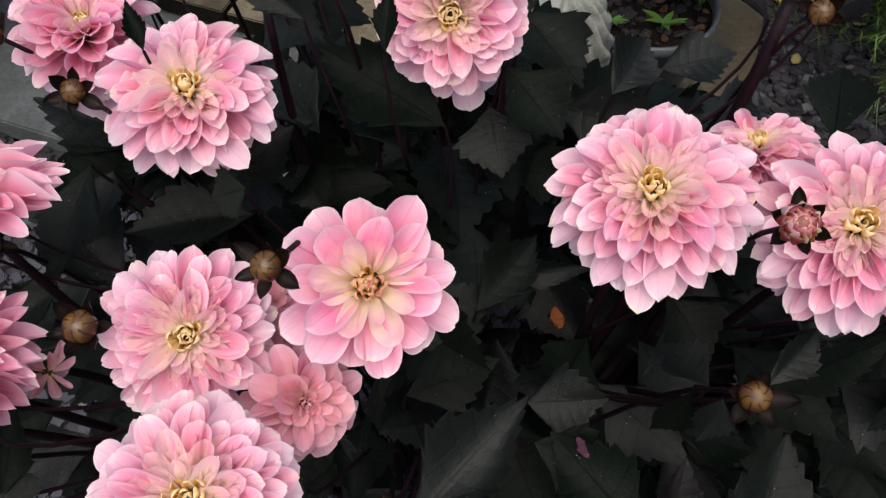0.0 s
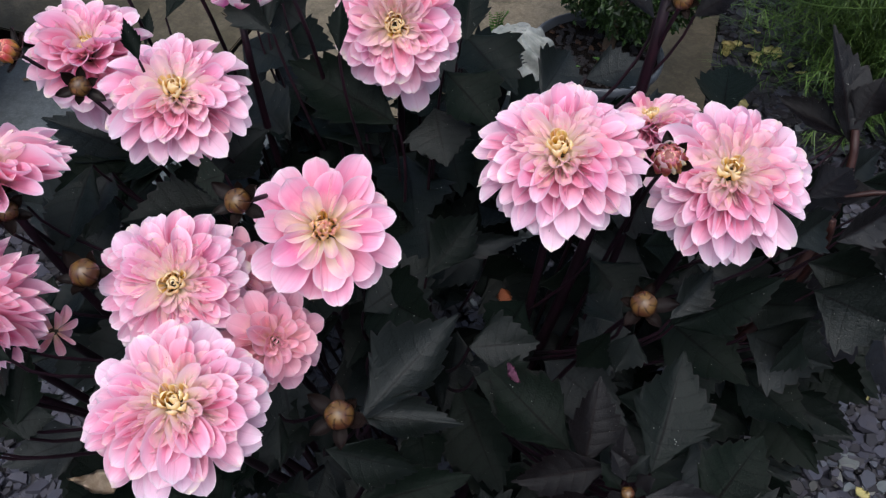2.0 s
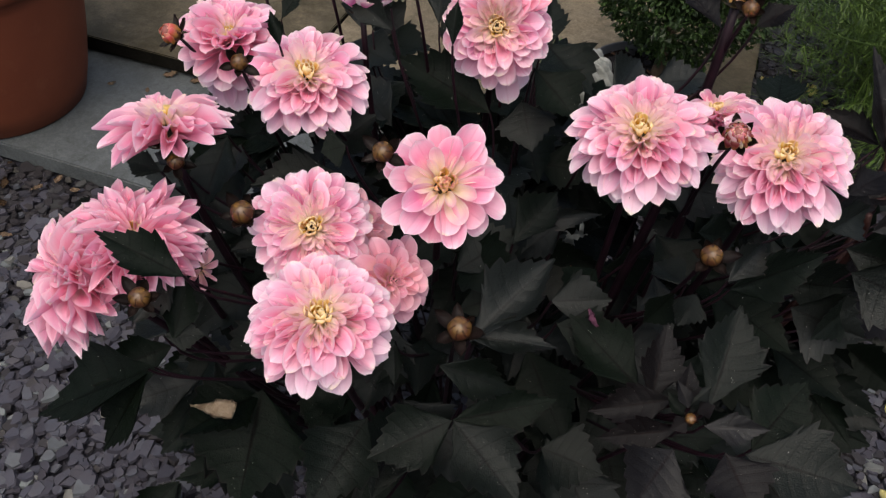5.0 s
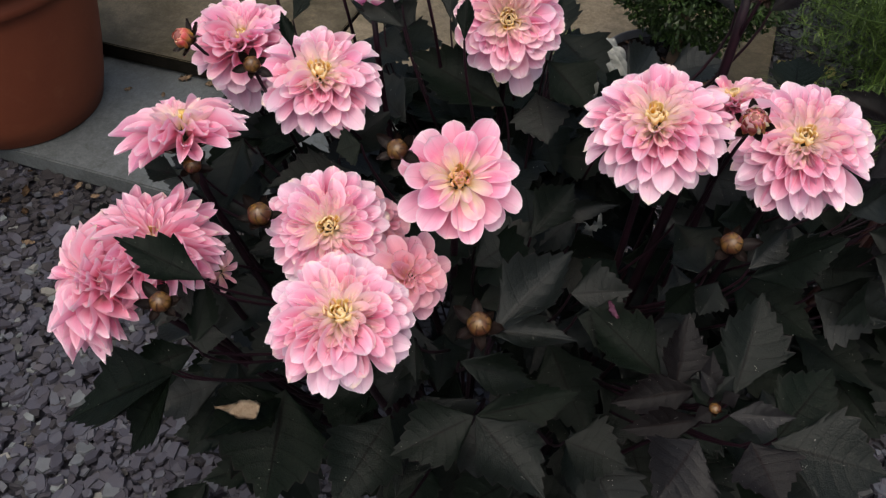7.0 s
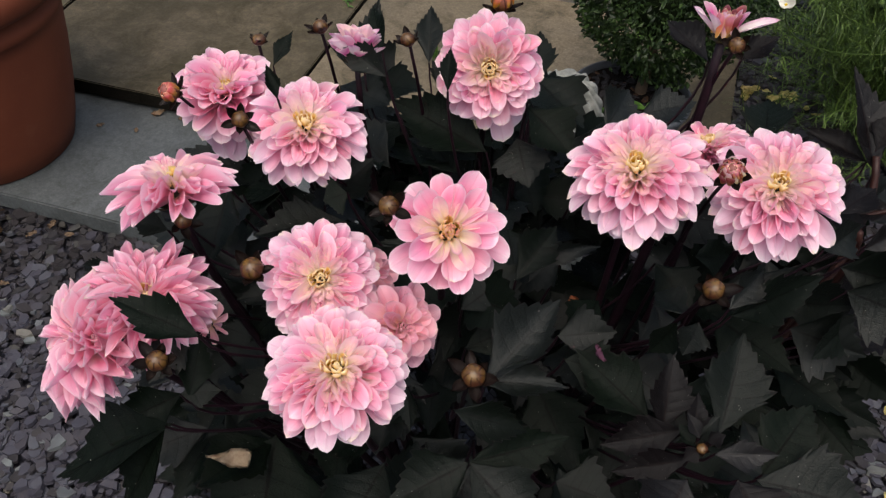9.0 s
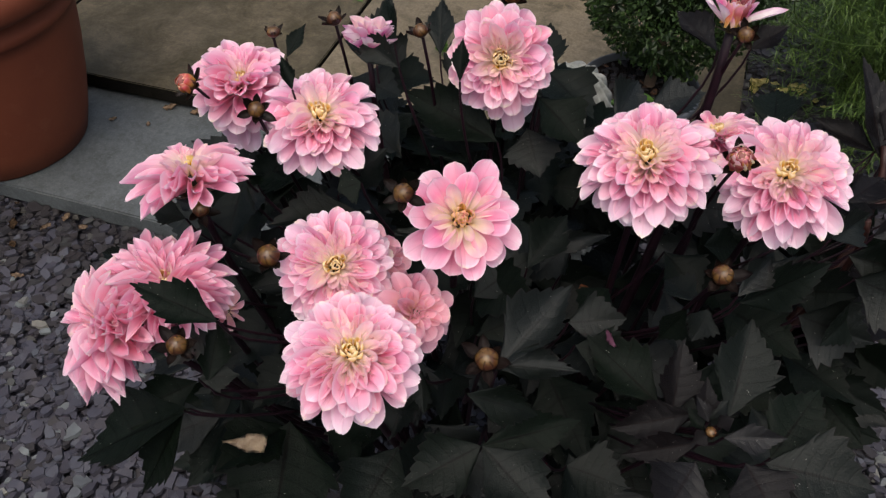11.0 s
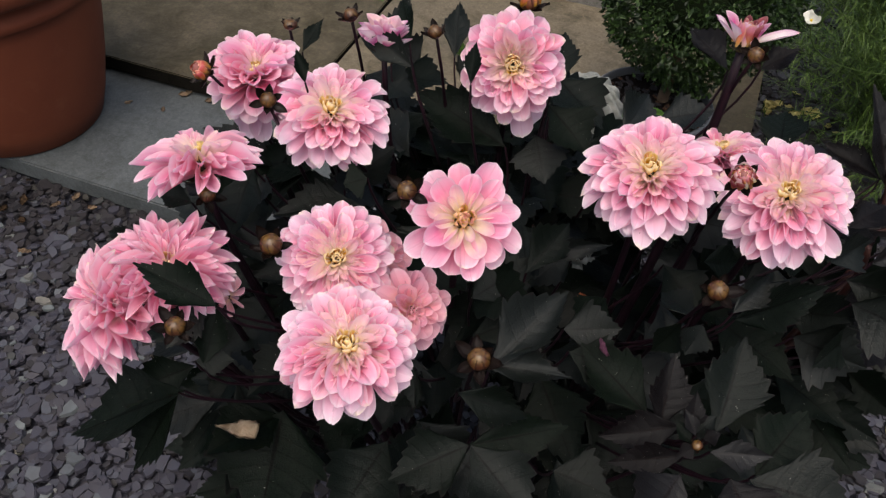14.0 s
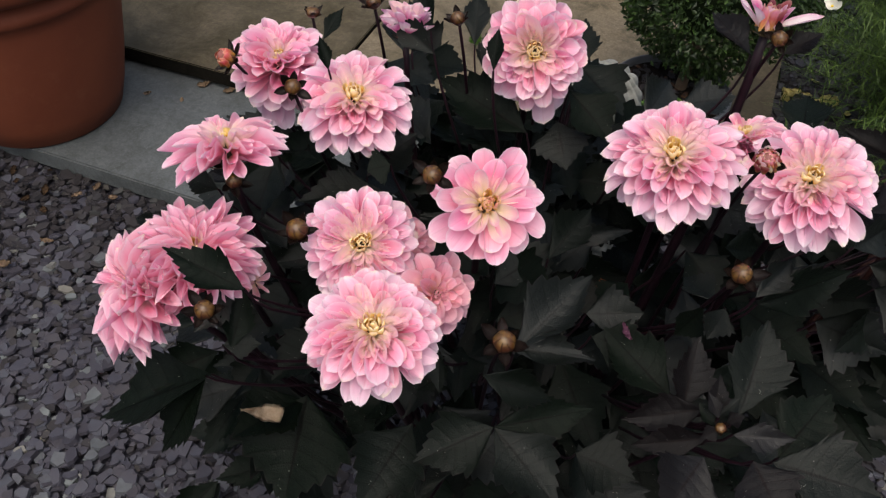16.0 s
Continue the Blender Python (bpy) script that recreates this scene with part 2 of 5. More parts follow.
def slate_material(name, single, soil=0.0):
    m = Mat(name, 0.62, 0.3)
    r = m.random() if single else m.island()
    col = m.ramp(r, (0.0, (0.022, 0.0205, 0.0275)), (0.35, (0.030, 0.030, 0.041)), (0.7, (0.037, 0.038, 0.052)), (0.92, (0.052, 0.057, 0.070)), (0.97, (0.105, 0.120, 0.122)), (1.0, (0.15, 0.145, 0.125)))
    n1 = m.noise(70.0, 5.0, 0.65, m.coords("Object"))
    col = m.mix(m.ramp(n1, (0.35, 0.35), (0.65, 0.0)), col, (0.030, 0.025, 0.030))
    # soil sets how far the colour is mixed towards near-black brown
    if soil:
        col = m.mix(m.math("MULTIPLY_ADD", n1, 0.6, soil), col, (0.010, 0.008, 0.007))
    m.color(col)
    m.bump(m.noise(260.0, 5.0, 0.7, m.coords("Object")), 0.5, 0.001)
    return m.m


SLATE = slate_material("slate_chips", False)
SLATE_ONE = slate_material("slate_chip", True)
DARKER_SLATE = slate_material("soiled_chips", False, 0.42)


def ground_material():
    m = Mat("slate_ground", 0.8, 0.3)
    vec = m.coords("Object")
    cell = m.voronoi(48.0, vec, "Color")
    bw = m.n("ShaderNodeRGBToBW")
    m.l(cell, bw.inputs[0])
    col = m.ramp(bw.outputs[0], (0.0, (0.014, 0.014, 0.020)), (1.0, (0.040, 0.040, 0.055)))
    m.color(col)
    m.bump(m.voronoi(48.0, vec), 0.8, 0.01)
    return m.m


GROUND = ground_material()


def paving_material(name, a, b, c, speck, rough, worn_and_shade=0.0, spec=0.35):
    m = Mat(name, rough, spec)
    vec = m.coords("Object")
    big = m.noise(4.5, 5.0, 0.6, vec, 0.6)
    fine = m.noise(180.0, 4.0, 0.7, vec)
    col = m.mix(m.ramp(big, (0.33, 0.0), (0.66, 1.0)), a, b)
    col = m.mix(m.ramp(m.noise(16.0, 8.0, 0.75, vec, 0.4), (0.46, 0.0), (0.68, 0.9)), col, c)
    col = m.mix(m.math("MULTIPLY", m.ramp(fine, (0.40, 1.0), (0.54, 0.0)), 0.22), col, speck)
    pale = m.ramp(m.noise(300.0, 3.0, 0.6, vec), (0.58, 0.0), (0.66, 0.22))
    col = m.mix(pale, col, tuple(min(1.0, 2.0 * k) for k in b))
    # Per-slab strength of the algae tint; it carries some painted shade too.
    age_and_shade = m.t.nodes.new("ShaderNodeObjectInfo").outputs["Color"]
    algae_and_shade = m.math("MULTIPLY", age_and_shade, m.ramp(m.noise(9.0, 8.0, 0.75, vec, 0.6), (0.32, 0.45), (0.60, 1.0)))
    col = m.mix(m.math("MULTIPLY", algae_and_shade, worn_and_shade), col, c)
    grit = m.ramp(m.noise(110.0, 9.0, 0.9, vec), (0.37, 0.66), (0.50, 0.97), (0.63, 1.28))
    col = m.mix(1.0, col, grit, "MULTIPLY")
    m.color(col)
    m.rough(m.math("MULTIPLY_ADD", big, 0.3, rough - 0.15))
    m.bump(m.math("ADD", m.math("MULTIPLY", fine, 0.6), m.noise(35.0, 5.0, 0.65, vec)), 0.5, 0.002)
    return m.m


TAN = paving_material("tan_paving", (0.118, 0.098, 0.068), (0.158, 0.128, 0.085), (0.027, 0.0215, 0.008), (0.040, 0.033, 0.020), 0.75, 1.0)
GREY = paving_material("grey_paving", (0.054, 0.062, 0.066), (0.077, 0.087, 0.090), (0.034, 0.039, 0.040), (0.036, 0.040, 0.042), 0.62)
CEMENT = paving_material("pale_cement", (0.17, 0.16, 0.145), (0.23, 0.22, 0.20), (0.10, 0.095, 0.08), (0.09, 0.085, 0.07), 0.85)
MORTAR = paving_material("dark_mortar", (0.007, 0.006, 0.005), (0.011, 0.010, 0.008), (0.004, 0.004, 0.003), (0.003, 0.003, 0.003), 0.95, 0.0, 0.04)
SOIL = plain("potting_soil", (0.006, 0.005, 0.005), (0.014, 0.010, 0.008), 60, 0.9, 0.06, 0.9, 0.006)


def terracotta_material():
    m = Mat("terracotta", 0.7, 0.3)
    vec = m.coords("Object")
    col = m.mix(m.ramp(m.noise(5.0, 6.0, 0.6, vec, 0.5), (0.35, 0.0), (0.68, 1.0)), (0.118, 0.029, 0.0135), (0.150, 0.040, 0.018))
    col = m.mix(m.ramp(m.noise(26.0, 5.0, 0.7, vec), (0.56, 0.0), (0.75, 0.35)), col, (0.18, 0.062, 0.034))
    m.color(col)
    m.bump(m.noise(150.0, 4.0, 0.6, vec), 0.25, 0.001)
    return m.m


TERRACOTTA = terracotta_material()
DARK_CHIP = plain("dark_bark_chip", (0.012, 0.011, 0.013), (0.030, 0.026, 0.026), 60, 0.8, 0.2)
BARK_BIT = plain("bark_bit", (0.035, 0.018, 0.010), (0.07, 0.035, 0.018), 60, 0.8, 0.2)
PLASTIC = plain("grey_plastic", (0.055, 0.062, 0.075), (0.080, 0.088, 0.100), 20, 0.45, 0.4, 0.1)
WHITE_STONE = plain("white_stone", (0.12, 0.13, 0.12), (0.30, 0.31, 0.29), 60, 0.85, 0.3, 0.5, 0.002)
BARK = plain("bark", (0.06, 0.04, 0.03), (0.11, 0.08, 0.05), 40, 0.9, 0.2, 0.6)


def foliage_material(name, a, b, share=0.25):
    m = Mat(name, 0.5, 0.4)
    col = m.ramp(m.island(), (0.0, a), (1.0, b))
    m.color(col)
    m.thin(col, share)
    return m.m


BOX_LEAF = foliage_material("box_leaf", (0.005, 0.016, 0.003), (0.036, 0.074, 0.014))
FEATHER = foliage_material("feathery_leaf", (0.013, 0.036, 0.006), (0.098, 0.160, 0.032))
WEED = foliage_material("weed_leaf", (0.032, 0.090, 0.014), (0.085, 0.180, 0.032))
# Near-black green for the added ball that stands for shade inside the shrub.
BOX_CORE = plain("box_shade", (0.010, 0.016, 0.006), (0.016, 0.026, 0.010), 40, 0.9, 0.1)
WHITE_PETAL = plain("white_petal", (0.48, 0.48, 0.42), (0.60, 0.60, 0.53), 60, 0.5, 0.3, 0.1)
YELLOW = plain("yellow_heart", (0.55, 0.38, 0.03), (0.65, 0.48, 0.06), 300, 0.7, 0.2, 0.5)
YELLOW_LEAF = plain("yellowed_leaf", (0.46, 0.39, 0.13), (0.58, 0.53, 0.26), 70, 0.6, 0.3, 0.3)
BROWN_LEAF = plain("dried_leaf", (0.16, 0.10, 0.06), (0.30, 0.22, 0.15), 60, 0.7, 0.2, 0.5)
DEAD_LEAF = plain("pale_dead_leaf", (0.34, 0.25, 0.17), (0.55, 0.45, 0.33), 5, 0.7, 0.2, 0.5)
LITTER = plain("leaf_litter", (0.030, 0.020, 0.013), (0.085, 0.050, 0.026), 6, 0.85, 0.15, 0.5)
MAUVE = plain("mauve_petal", (0.10, 0.035, 0.065), (0.18, 0.07, 0.12), 5, 0.6, 0.2)
RUST_LEAF = plain("rusty_leaf", (0.34, 0.10, 0.04), (0.42, 0.15, 0.07), 60, 0.7, 0.2, 0.4)


# ---- building helpers ----
def build_mesh(name, verts, faces, material, uvs=None, smooth=True):
    me = bpy.data.meshes.new(name)
    me.from_pydata([tuple(map(float, v)) for v in verts], [], faces)
    if uvs is not None:
        layer = me.uv_layers.new(name="UVMap")
        index = np.zeros(len(me.loops), dtype=np.int32)
        me.loops.foreach_get("vertex_index", index)
        layer.data.foreach_set("uv", np.asarray(uvs, dtype=np.float32)[index].ravel())
    me.materials.append(material)
    if smooth:
        me.polygons.foreach_set("use_smooth", [True] * len(me.polygons))
    me.update()
    return me


def piece(name, me, parent=None, m=None, label=""):
    ob = new(name, me)
    if parent is not None:
        ob.parent = parent
    if m is not None:
        ob.matrix_basis = m
    return tagged(ob, label)


def from_bm(name, bm, material, smooth=False):
    me = bpy.data.meshes.new(name)
    bm.to_mesh(me)
    bm.free()
    me.materials.append(material)
    if smooth:
        me.polygons.foreach_set("use_smooth", [True] * len(me.polygons))
    return me


def grid_faces(rows, cols):
    return [(r * cols + c, r * cols + c + 1, (r + 1) * cols + c + 1, (r + 1) * cols + c) for r in range(rows - 1) for c in range(cols - 1)]


def basis(origin, along, normal, sx=1.0, sy=1.0, sz=1.0):
    """A pose whose y runs along, and whose z is as near as it can be to normal."""
    y = Vector(along).normalized()
    z = Vector(normal)
    z = z - y * z.dot(y)
    if z.length < 1e-5:
        z = y.orthogonal()
    z.normalize()
    x = y.cross(z)
    m = Matrix(((x.x * sx, y.x * sy, z.x * sz, origin[0]), (x.y * sx, y.y * sy, z.y * sz, origin[1]), (x.z * sx, y.z * sy, z.z * sz, origin[2]), (0, 0, 0, 1)))
    return m


def lathe(profile, seg=48, close=False):
    verts, faces, n = [], [], len(profile)
    for r, z in profile:
        for k in range(seg):
            a = 2 * math.pi * k / seg
            verts.append((r * math.cos(a), r * math.sin(a), z))
    for i in range(n - 1):
        for k in range(seg):
            j = (k + 1) % seg
            faces.append((i * seg + k, i * seg + j, (i + 1) * seg + j, (i + 1) * seg + k))
    if close:
        faces.append(tuple((n - 1) * seg + k for k in range(seg)))
        faces.append(tuple(seg - 1 - k for k in range(seg)))
    return verts, faces


def tube(points, radii, seg=8):
    verts, faces, uvs = [], [], []
    pts = [Vector(p) for p in points]
    for i, p in enumerate(pts):
        d = (pts[min(i + 1, len(pts) - 1)] - pts[max(i - 1, 0)]).normalized()
        a = d.cross(Vector((0.3, 1, 0.2))).normalized()
        b = d.cross(a)
        for k in range(seg):
            t = 2 * math.pi * k / seg
            verts.append(p + (a * math.cos(t) + b * math.sin(t)) * radii[i])
            uvs.append((k / seg, i / (len(pts) - 1)))
    for i in range(len(pts) - 1):
        for k in range(seg):
            j = (k + 1) % seg
            faces.append((i * seg + k, i * seg + j, (i + 1) * seg + j, (i + 1) * seg + k))
    faces.append(tuple((len(pts) - 1) * seg + k for k in range(seg)))
    return verts, faces, uvs


def bezier(a, b, c, n=9):
    a, b, c = Vector(a), Vector(b), Vector(c)
    return [a * (1 - t) ** 2 + b * 2 * t * (1 - t) + c * t * t for t in (i / (n - 1) for i in range(n))]


# ---- paving, gravel and step ----
E = Vector((0.949, -0.316, 0.0)).normalized()
N = Vector((0.316, 0.949, 0.0)).normalized()
CORNER = Vector((-0.786, 1.288, 0.0))
GREY_TOP, PATIO_TOP = 0.035, 0.075


def along(s, n, z=0.0):
    p = CORNER + E * s + N * n
    return Vector((p.x, p.y, z))


def block(name, s0, s1, n0, n1, z0, z1, material, bevel=0.004, seed=1):
    bm = bmesh.new()
    bmesh.ops.create_cube(bm, size=1.0)
    for v in bm.verts:
        v.co = Vector(((v.co.x + 0.5) * (s1 - s0), (v.co.y + 0.5) * (n1 - n0), (v.co.z + 0.5) * (z1 - z0)))
    bmesh.ops.subdivide_edges(bm, edges=[e for e in bm.edges if e.calc_length() > 0.15], cuts=6, use_grid_fill=True)
    for v in bm.verts:
        v.co += noise.noise_vector(v.co * 9 + Vector((seed, 0, 0))) * 0.0016
    sharp = [e for e in bm.edges if len(e.link_faces) == 2 and e.calc_face_angle() > 0.8]
    bmesh.ops.bevel(bm, geom=sharp, offset=bevel, segments=2, affect="EDGES")
    me = from_bm(name, bm, material)
    ob = new(name, me)
    o = along(s0, n0, z0)
    ob.matrix_basis = Matrix.Translation(o) @ Matrix.Rotation(math.atan2(E.y, E.x), 4, "Z")
    return ob


ground_v = [(-60, -60, -0.012), (60, -60, -0.012), (60, 60, -0.012), (-60, 60, -0.012)]
ground = tagged(piece("ground", build_mesh("ground", ground_v, [(0, 1, 2, 3)], GROUND, smooth=False)), "dark plum slate chippings over the ground", "ground", kind="structure")

patio = new("pavement")
tagged(patio, "tan concrete patio slabs with dark open joints", "pavement", kind="structure")
joints = (-2.153, -1.501, -0.849, -0.197, 0.460, 1.112, 1.338)
for k in range(6):
    slab = block("slab", joints[k] + 0.004, joints[k + 1] - 0.004, 0.0, 0.652, PATIO_TOP - 0.034, PATIO_TOP, TAN, 0.002, k)
    slab.parent = patio
    # Algae wear by slab; the last slab's 0.8 paints in the shadow over it.
    wear_and_shade = (0.5, 0.6, 0.75, 1.0, 0.25, 0.8)[k]
    slab.color = (wear_and_shade, wear_and_shade, wear_and_shade, 1.0)
    slab.data.materials.append(MORTAR)
    for face in slab.data.polygons:
        face.material_index = 1 if abs(face.normal.z) < 0.8 else 0
bed = block("mortar_bed", -2.14, 1.32, 0.035, 0.66, 0.0, PATIO_TOP - 0.024, MORTAR, 0.002, 20)
bed.parent = patio
edging = tagged(new("paving_edge"), "smooth blue-grey stone edging slabs beside gravel", "pavement", kind="structure")
for k, (s0, s1) in enumerate(((-1.6, -0.545), (-0.54, 0.70), (0.705, 1.0))):
    slab = block("slab", s0, s1, -0.320, 0.028, -0.004, GREY_TOP, GREY, 0.003, 30 + k)
    slab.parent = edging
kerb = tagged(block("kerb", -2.15, 1.30, 0.662, 1.3, 0.0, PATIO_TOP + 0.045, CEMENT, 0.012, 41), "pale rough cement step behind the patio slabs", "kerb", kind="structure")



def on_paving(x, y):
    d = Vector((x, y, 0)) - CORNER
    s, n = d.dot(E), d.dot(N)
    return (-2.3 < s < 1.345 and n > -0.005) or (-1.56 < s < 1.005 and n > -0.325)


def chip_shape(rng, size):
    """One flat, angular chip of slate: an uneven polygon with thickness."""
    k = rng.integers(5, 8)
    ang = np.sort(rng.uniform(0, 2 * math.pi, k)) * 0.4 + np.linspace(0, 2 * math.pi, k, endpoint=False) * 0.6
    rad = size * rng.uniform(0.65, 1.1, k)
    h = size * rng.uniform(0.12, 0.24)
    ratio = rng.uniform(0.55, 0.95)
    top = np.stack([rad * np.cos(ang) * 0.9, rad * np.sin(ang) * ratio * 0.9, np.full(k, h) + rng.uniform(-0.2, 0.2, k) * h], 1)
    low = np.stack([rad * np.cos(ang), rad * np.sin(ang) * ratio, np.full(k, -h)], 1)
    faces = [tuple(range(k))] + [(i, k + i, k + (i + 1) % k, (i + 1) % k) for i in range(k)]
    return np.concatenate([top, low]), faces


def spin(rng, tilt):
    return np.array(Euler((rng.normal(0, tilt), rng.normal(0, tilt), rng.uniform(0, 6.283))).to_matrix())


rng = np.random.default_rng(7)
gravel = tagged(new("slate_gravel"), "loose plum and grey slate chippings on the ground", "gravel", kind="stuff")
chip_meshes = []
for k in range(14):
    v, f = chip_shape(rng, 0.0100)
    chip_meshes.append(build_mesh("slate_chip", v, f, SLATE_ONE, smooth=False))
chip_v, chip_f, darker_v, darker_f, count, single = [], [], [], [], 0, 0
while count < 31000:
    x, y = rng.uniform(-1.15, 1.25), rng.uniform(0.02, 1.9)
    if y > 1.45 and x < 0.4:
        continue
    if on_paving(x, y):
        continue
    count += 1
    z = rng.uniform(-0.005, 0.006)
    size = 0.0108 * float(np.clip(rng.lognormal(0.0, 0.34), 0.5, 1.7))
    if single < 300 and -0.60 < x < -0.34 and 0.30 < y < 0.62 and z > 0.001:
        m = Matrix.Translation((x, y, z + 0.002)) @ Euler((rng.normal(0, 0.13), rng.normal(0, 0.13), rng.uniform(0, 6.28))).to_matrix().to_4x4() @ Matrix.Scale(size / 0.0100, 4)
        piece("slate_chip", chip_meshes[single % 14], gravel, m)
        single += 1
        continue
    # Darker chips: likelier towards the edging, a fixed share where x is 0.1 up.
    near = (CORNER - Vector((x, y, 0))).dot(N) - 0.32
    darker = rng.random() < (0.85 * math.exp(-max(0.0, near) / 0.28) if x < 0.1 else 0.40)
    v, f = chip_shape(rng, size)
    v = v @ spin(rng, 0.13).T + (x, y, z)
    into_v, into_f = (darker_v, darker_f) if darker else (chip_v, chip_f)
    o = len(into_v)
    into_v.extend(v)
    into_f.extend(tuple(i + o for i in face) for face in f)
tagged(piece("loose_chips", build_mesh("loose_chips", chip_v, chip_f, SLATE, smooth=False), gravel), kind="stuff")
tagged(piece("soiled_chips", build_mesh("soiled_chips", darker_v, darker_f, DARKER_SLATE, smooth=False), gravel), kind="stuff")


# ---- terracotta pot ----
def terracotta_pot(x, y):
    pot = tagged(new("plant_pot"), "large plain terracotta plant pot with a thick rolled rim", "plant pot")
    pot.location = (x, y, GREY_TOP)
    pot.scale = (1.04, 1.04, 1.02)
    outer = [(0.0, 0.001), (0.138, 0.0), (0.146, 0.004), (0.160, 0.05), (0.176, 0.12), (0.190, 0.20), (0.198, 0.26), (0.201, 0.282), (0.207, 0.286), (0.207, 0.300), (0.203, 0.306), (0.205, 0.325)]
    outer += [(0.222, 0.330), (0.231, 0.342), (0.233, 0.360), (0.230, 0.378), (0.220, 0.386), (0.205, 0.384), (0.196, 0.374), (0.192, 0.350), (0.188, 0.30)]
    v, f = lathe(outer, 72)
    piece("body", build_mesh("pot_body", v, f, TERRACOTTA), pot)
    v, f = lathe([(0.0, 0.345), (0.06, 0.348), (0.12, 0.343), (0.1905, 0.340)], 40)
    v = [(a, b, c + 0.006 * noise.noise(Vector((a * 60, b * 60, 0)))) for a, b, c in v]
    piece("soil", build_mesh("pot_soil", v, f, SOIL), pot, label="dark crumbly potting soil")
    return pot


terracotta_pot(-0.905, 1.127)


# ---- leaves ----
TEETH, STEPS = 8, 5


def leaf_mesh(seed, material, relief=0.0045):
    """One leaflet, 1 long and 1 wide: sunken veins that run out into the teeth of its edge, swollen between them."""
    r = random.Random(seed)
    rows, half = TEETH * STEPS + 1, 6
    verts, uvs = [], []
    droop, fold, twist = r.uniform(0.02, 0.17), r.uniform(0.10, 0.60), r.uniform(-0.25, 0.25)
    wave, broad, shear = r.uniform(0, 6), r.uniform(0.34, 0.42), r.uniform(0.10, 0.16)
    saw = [r.uniform(0.7, 1.35) for k in range(TEETH + 2)]
    for i in range(rows):
        v = i / (rows - 1)
        q = max(0.0, (v - broad) / (1 - broad))
        body = math.sin(math.pi / 2 * min(1.0, v / broad)) ** 0.95 if v < broad else (1 - q ** 1.25) * (1 - 0.42 * q)
        width = 0.5 * max(0.010, body)
        tooth = ((i - 1) % STEPS) / (STEPS - 1)
        between = math.sin(math.pi * (v * TEETH % 1.0))
        for j in range(-half, half + 1):
            u = j / half
            a = abs(u)
            w, y = width * u, v + shear * a ** 1.3 * min(1.0, 2.2 * (1 - v)) * min(1.0, v * 5 + 0.25) - 0.02
            if a == 1.0 and 0.08 < v < 0.99:
                k = saw[(i - 1) // STEPS + 1]
                w *= 1 + 0.17 * k * (tooth - 0.55)
                y += 0.030 * k * tooth
            z = fold * w * w + 0.05 * abs(w) - droop * v * v + 0.10 * math.sin(wave + v * 6 + u * 2) * a * width
            z += twist * w * v + relief * (between - 0.5) * math.sin(math.pi * min(1.0, a * 1.1)) * min(1.0, 3 * width)
            if j == 0:
                z -= 0.006
            verts.append((w, y, z))
            uvs.append((u * 0.5 + 0.5, v))
    return build_mesh("dahlia_leaf", verts, grid_faces(rows, 2 * half + 1), material, uvs)


LEAVES = [leaf_mesh(s, LEAF) for s in range(1, 9)]
YOUNG = [leaf_mesh(s, LEAF_YOUNG, 0.006) for s in range(11, 15)]

ROOT = Vector((0.03, 0.36, 0.0))
plant = tagged(new("dahlia_plant"), "bushy dahlia with near-black leaves and many pink blooms in slate gravel", "flowering plant")
plant.location = ROOT
leaf_count = [0]


inner_v, inner_f, inner_uv = [], [], []


def leaf(base, tip, width, young=False, stalk=True, inner=False, facing=None):
    """One leaflet of the dahlia from its base to its tip; inner ones are joined."""
    leaf_count[0] += 1
    r = random.Random(leaf_count[0])
    a, b = Vector(base), Vector(tip)
    d = b - a
    up = Vector((r.uniform(-0.35, 0.35), -0.55 + r.uniform(-0.3, 0.3), 0.9))
    if facing is not None:
        up = Vector(facing)
    me = r.choice(YOUNG if young else LEAVES)
    length = d.length
    m = basis(a - ROOT, d + Vector((0, 0, 0.09 * length)), up, width * 1.10, length, length)
    if inner:
        o = len(inner_v)
        inner_v.extend(m @ v.co for v in me.vertices)
        inner_f.extend(tuple(o + i for i in p.vertices) for p in me.polygons)
        layer = me.uv_layers[0].data
        spots = {}
        for p in me.polygons:
            for li, vi in zip(p.loop_indices, p.vertices):
                spots[vi] = tuple(layer[li].uv)
        inner_uv.extend(spots[i] for i in range(len(me.vertices)))
        return None
    ob = piece("leaf", me, plant, m)
    if stalk:
        inner = Vector((ROOT.x * 0.3 + a.x * 0.7, ROOT.y * 0.3 + a.y * 0.7, a.z - 0.10))
        pts = [p - ROOT for p in bezier(a, a - d * 0.12 - Vector((0, 0, 0.03)), inner, 6)]
        v, f, uv = tube(pts, [0.0010, 0.0011, 0.0012, 0.0013, 0.0014, 0.0014], 6)
        piece("leaf_stalk", build_mesh("leaf_stalk", v, f, STEM, uv), plant)
    return ob


def stem(top, facing, radius=0.0026, aside=(0.0, 0.0, 0.0)):
    """A stem from the crown of the roots up to the back of a bloom or bud."""
    top, facing = Vector(top), Vector(facing)
    r = random.Random(round(top.x * 1000))
    foot = ROOT + Vector((r.uniform(-0.05, 0.05) + (top.x - ROOT.x) * 0.25, r.uniform(-0.04, 0.04) + (top.y - ROOT.y) * 0.2, 0.0))
    knee = top - facing * 0.09 - Vector((0, 0, 0.14)) + Vector(aside)
    pts = [p - ROOT for p in bezier(foot, knee, top, 12)]
    v, f, uv = tube(pts, [radius * (1.9 - 0.9 * i / 11) for i in range(12)], 8)
    piece("stem", build_mesh("stem", v, f, STEM, uv), plant)


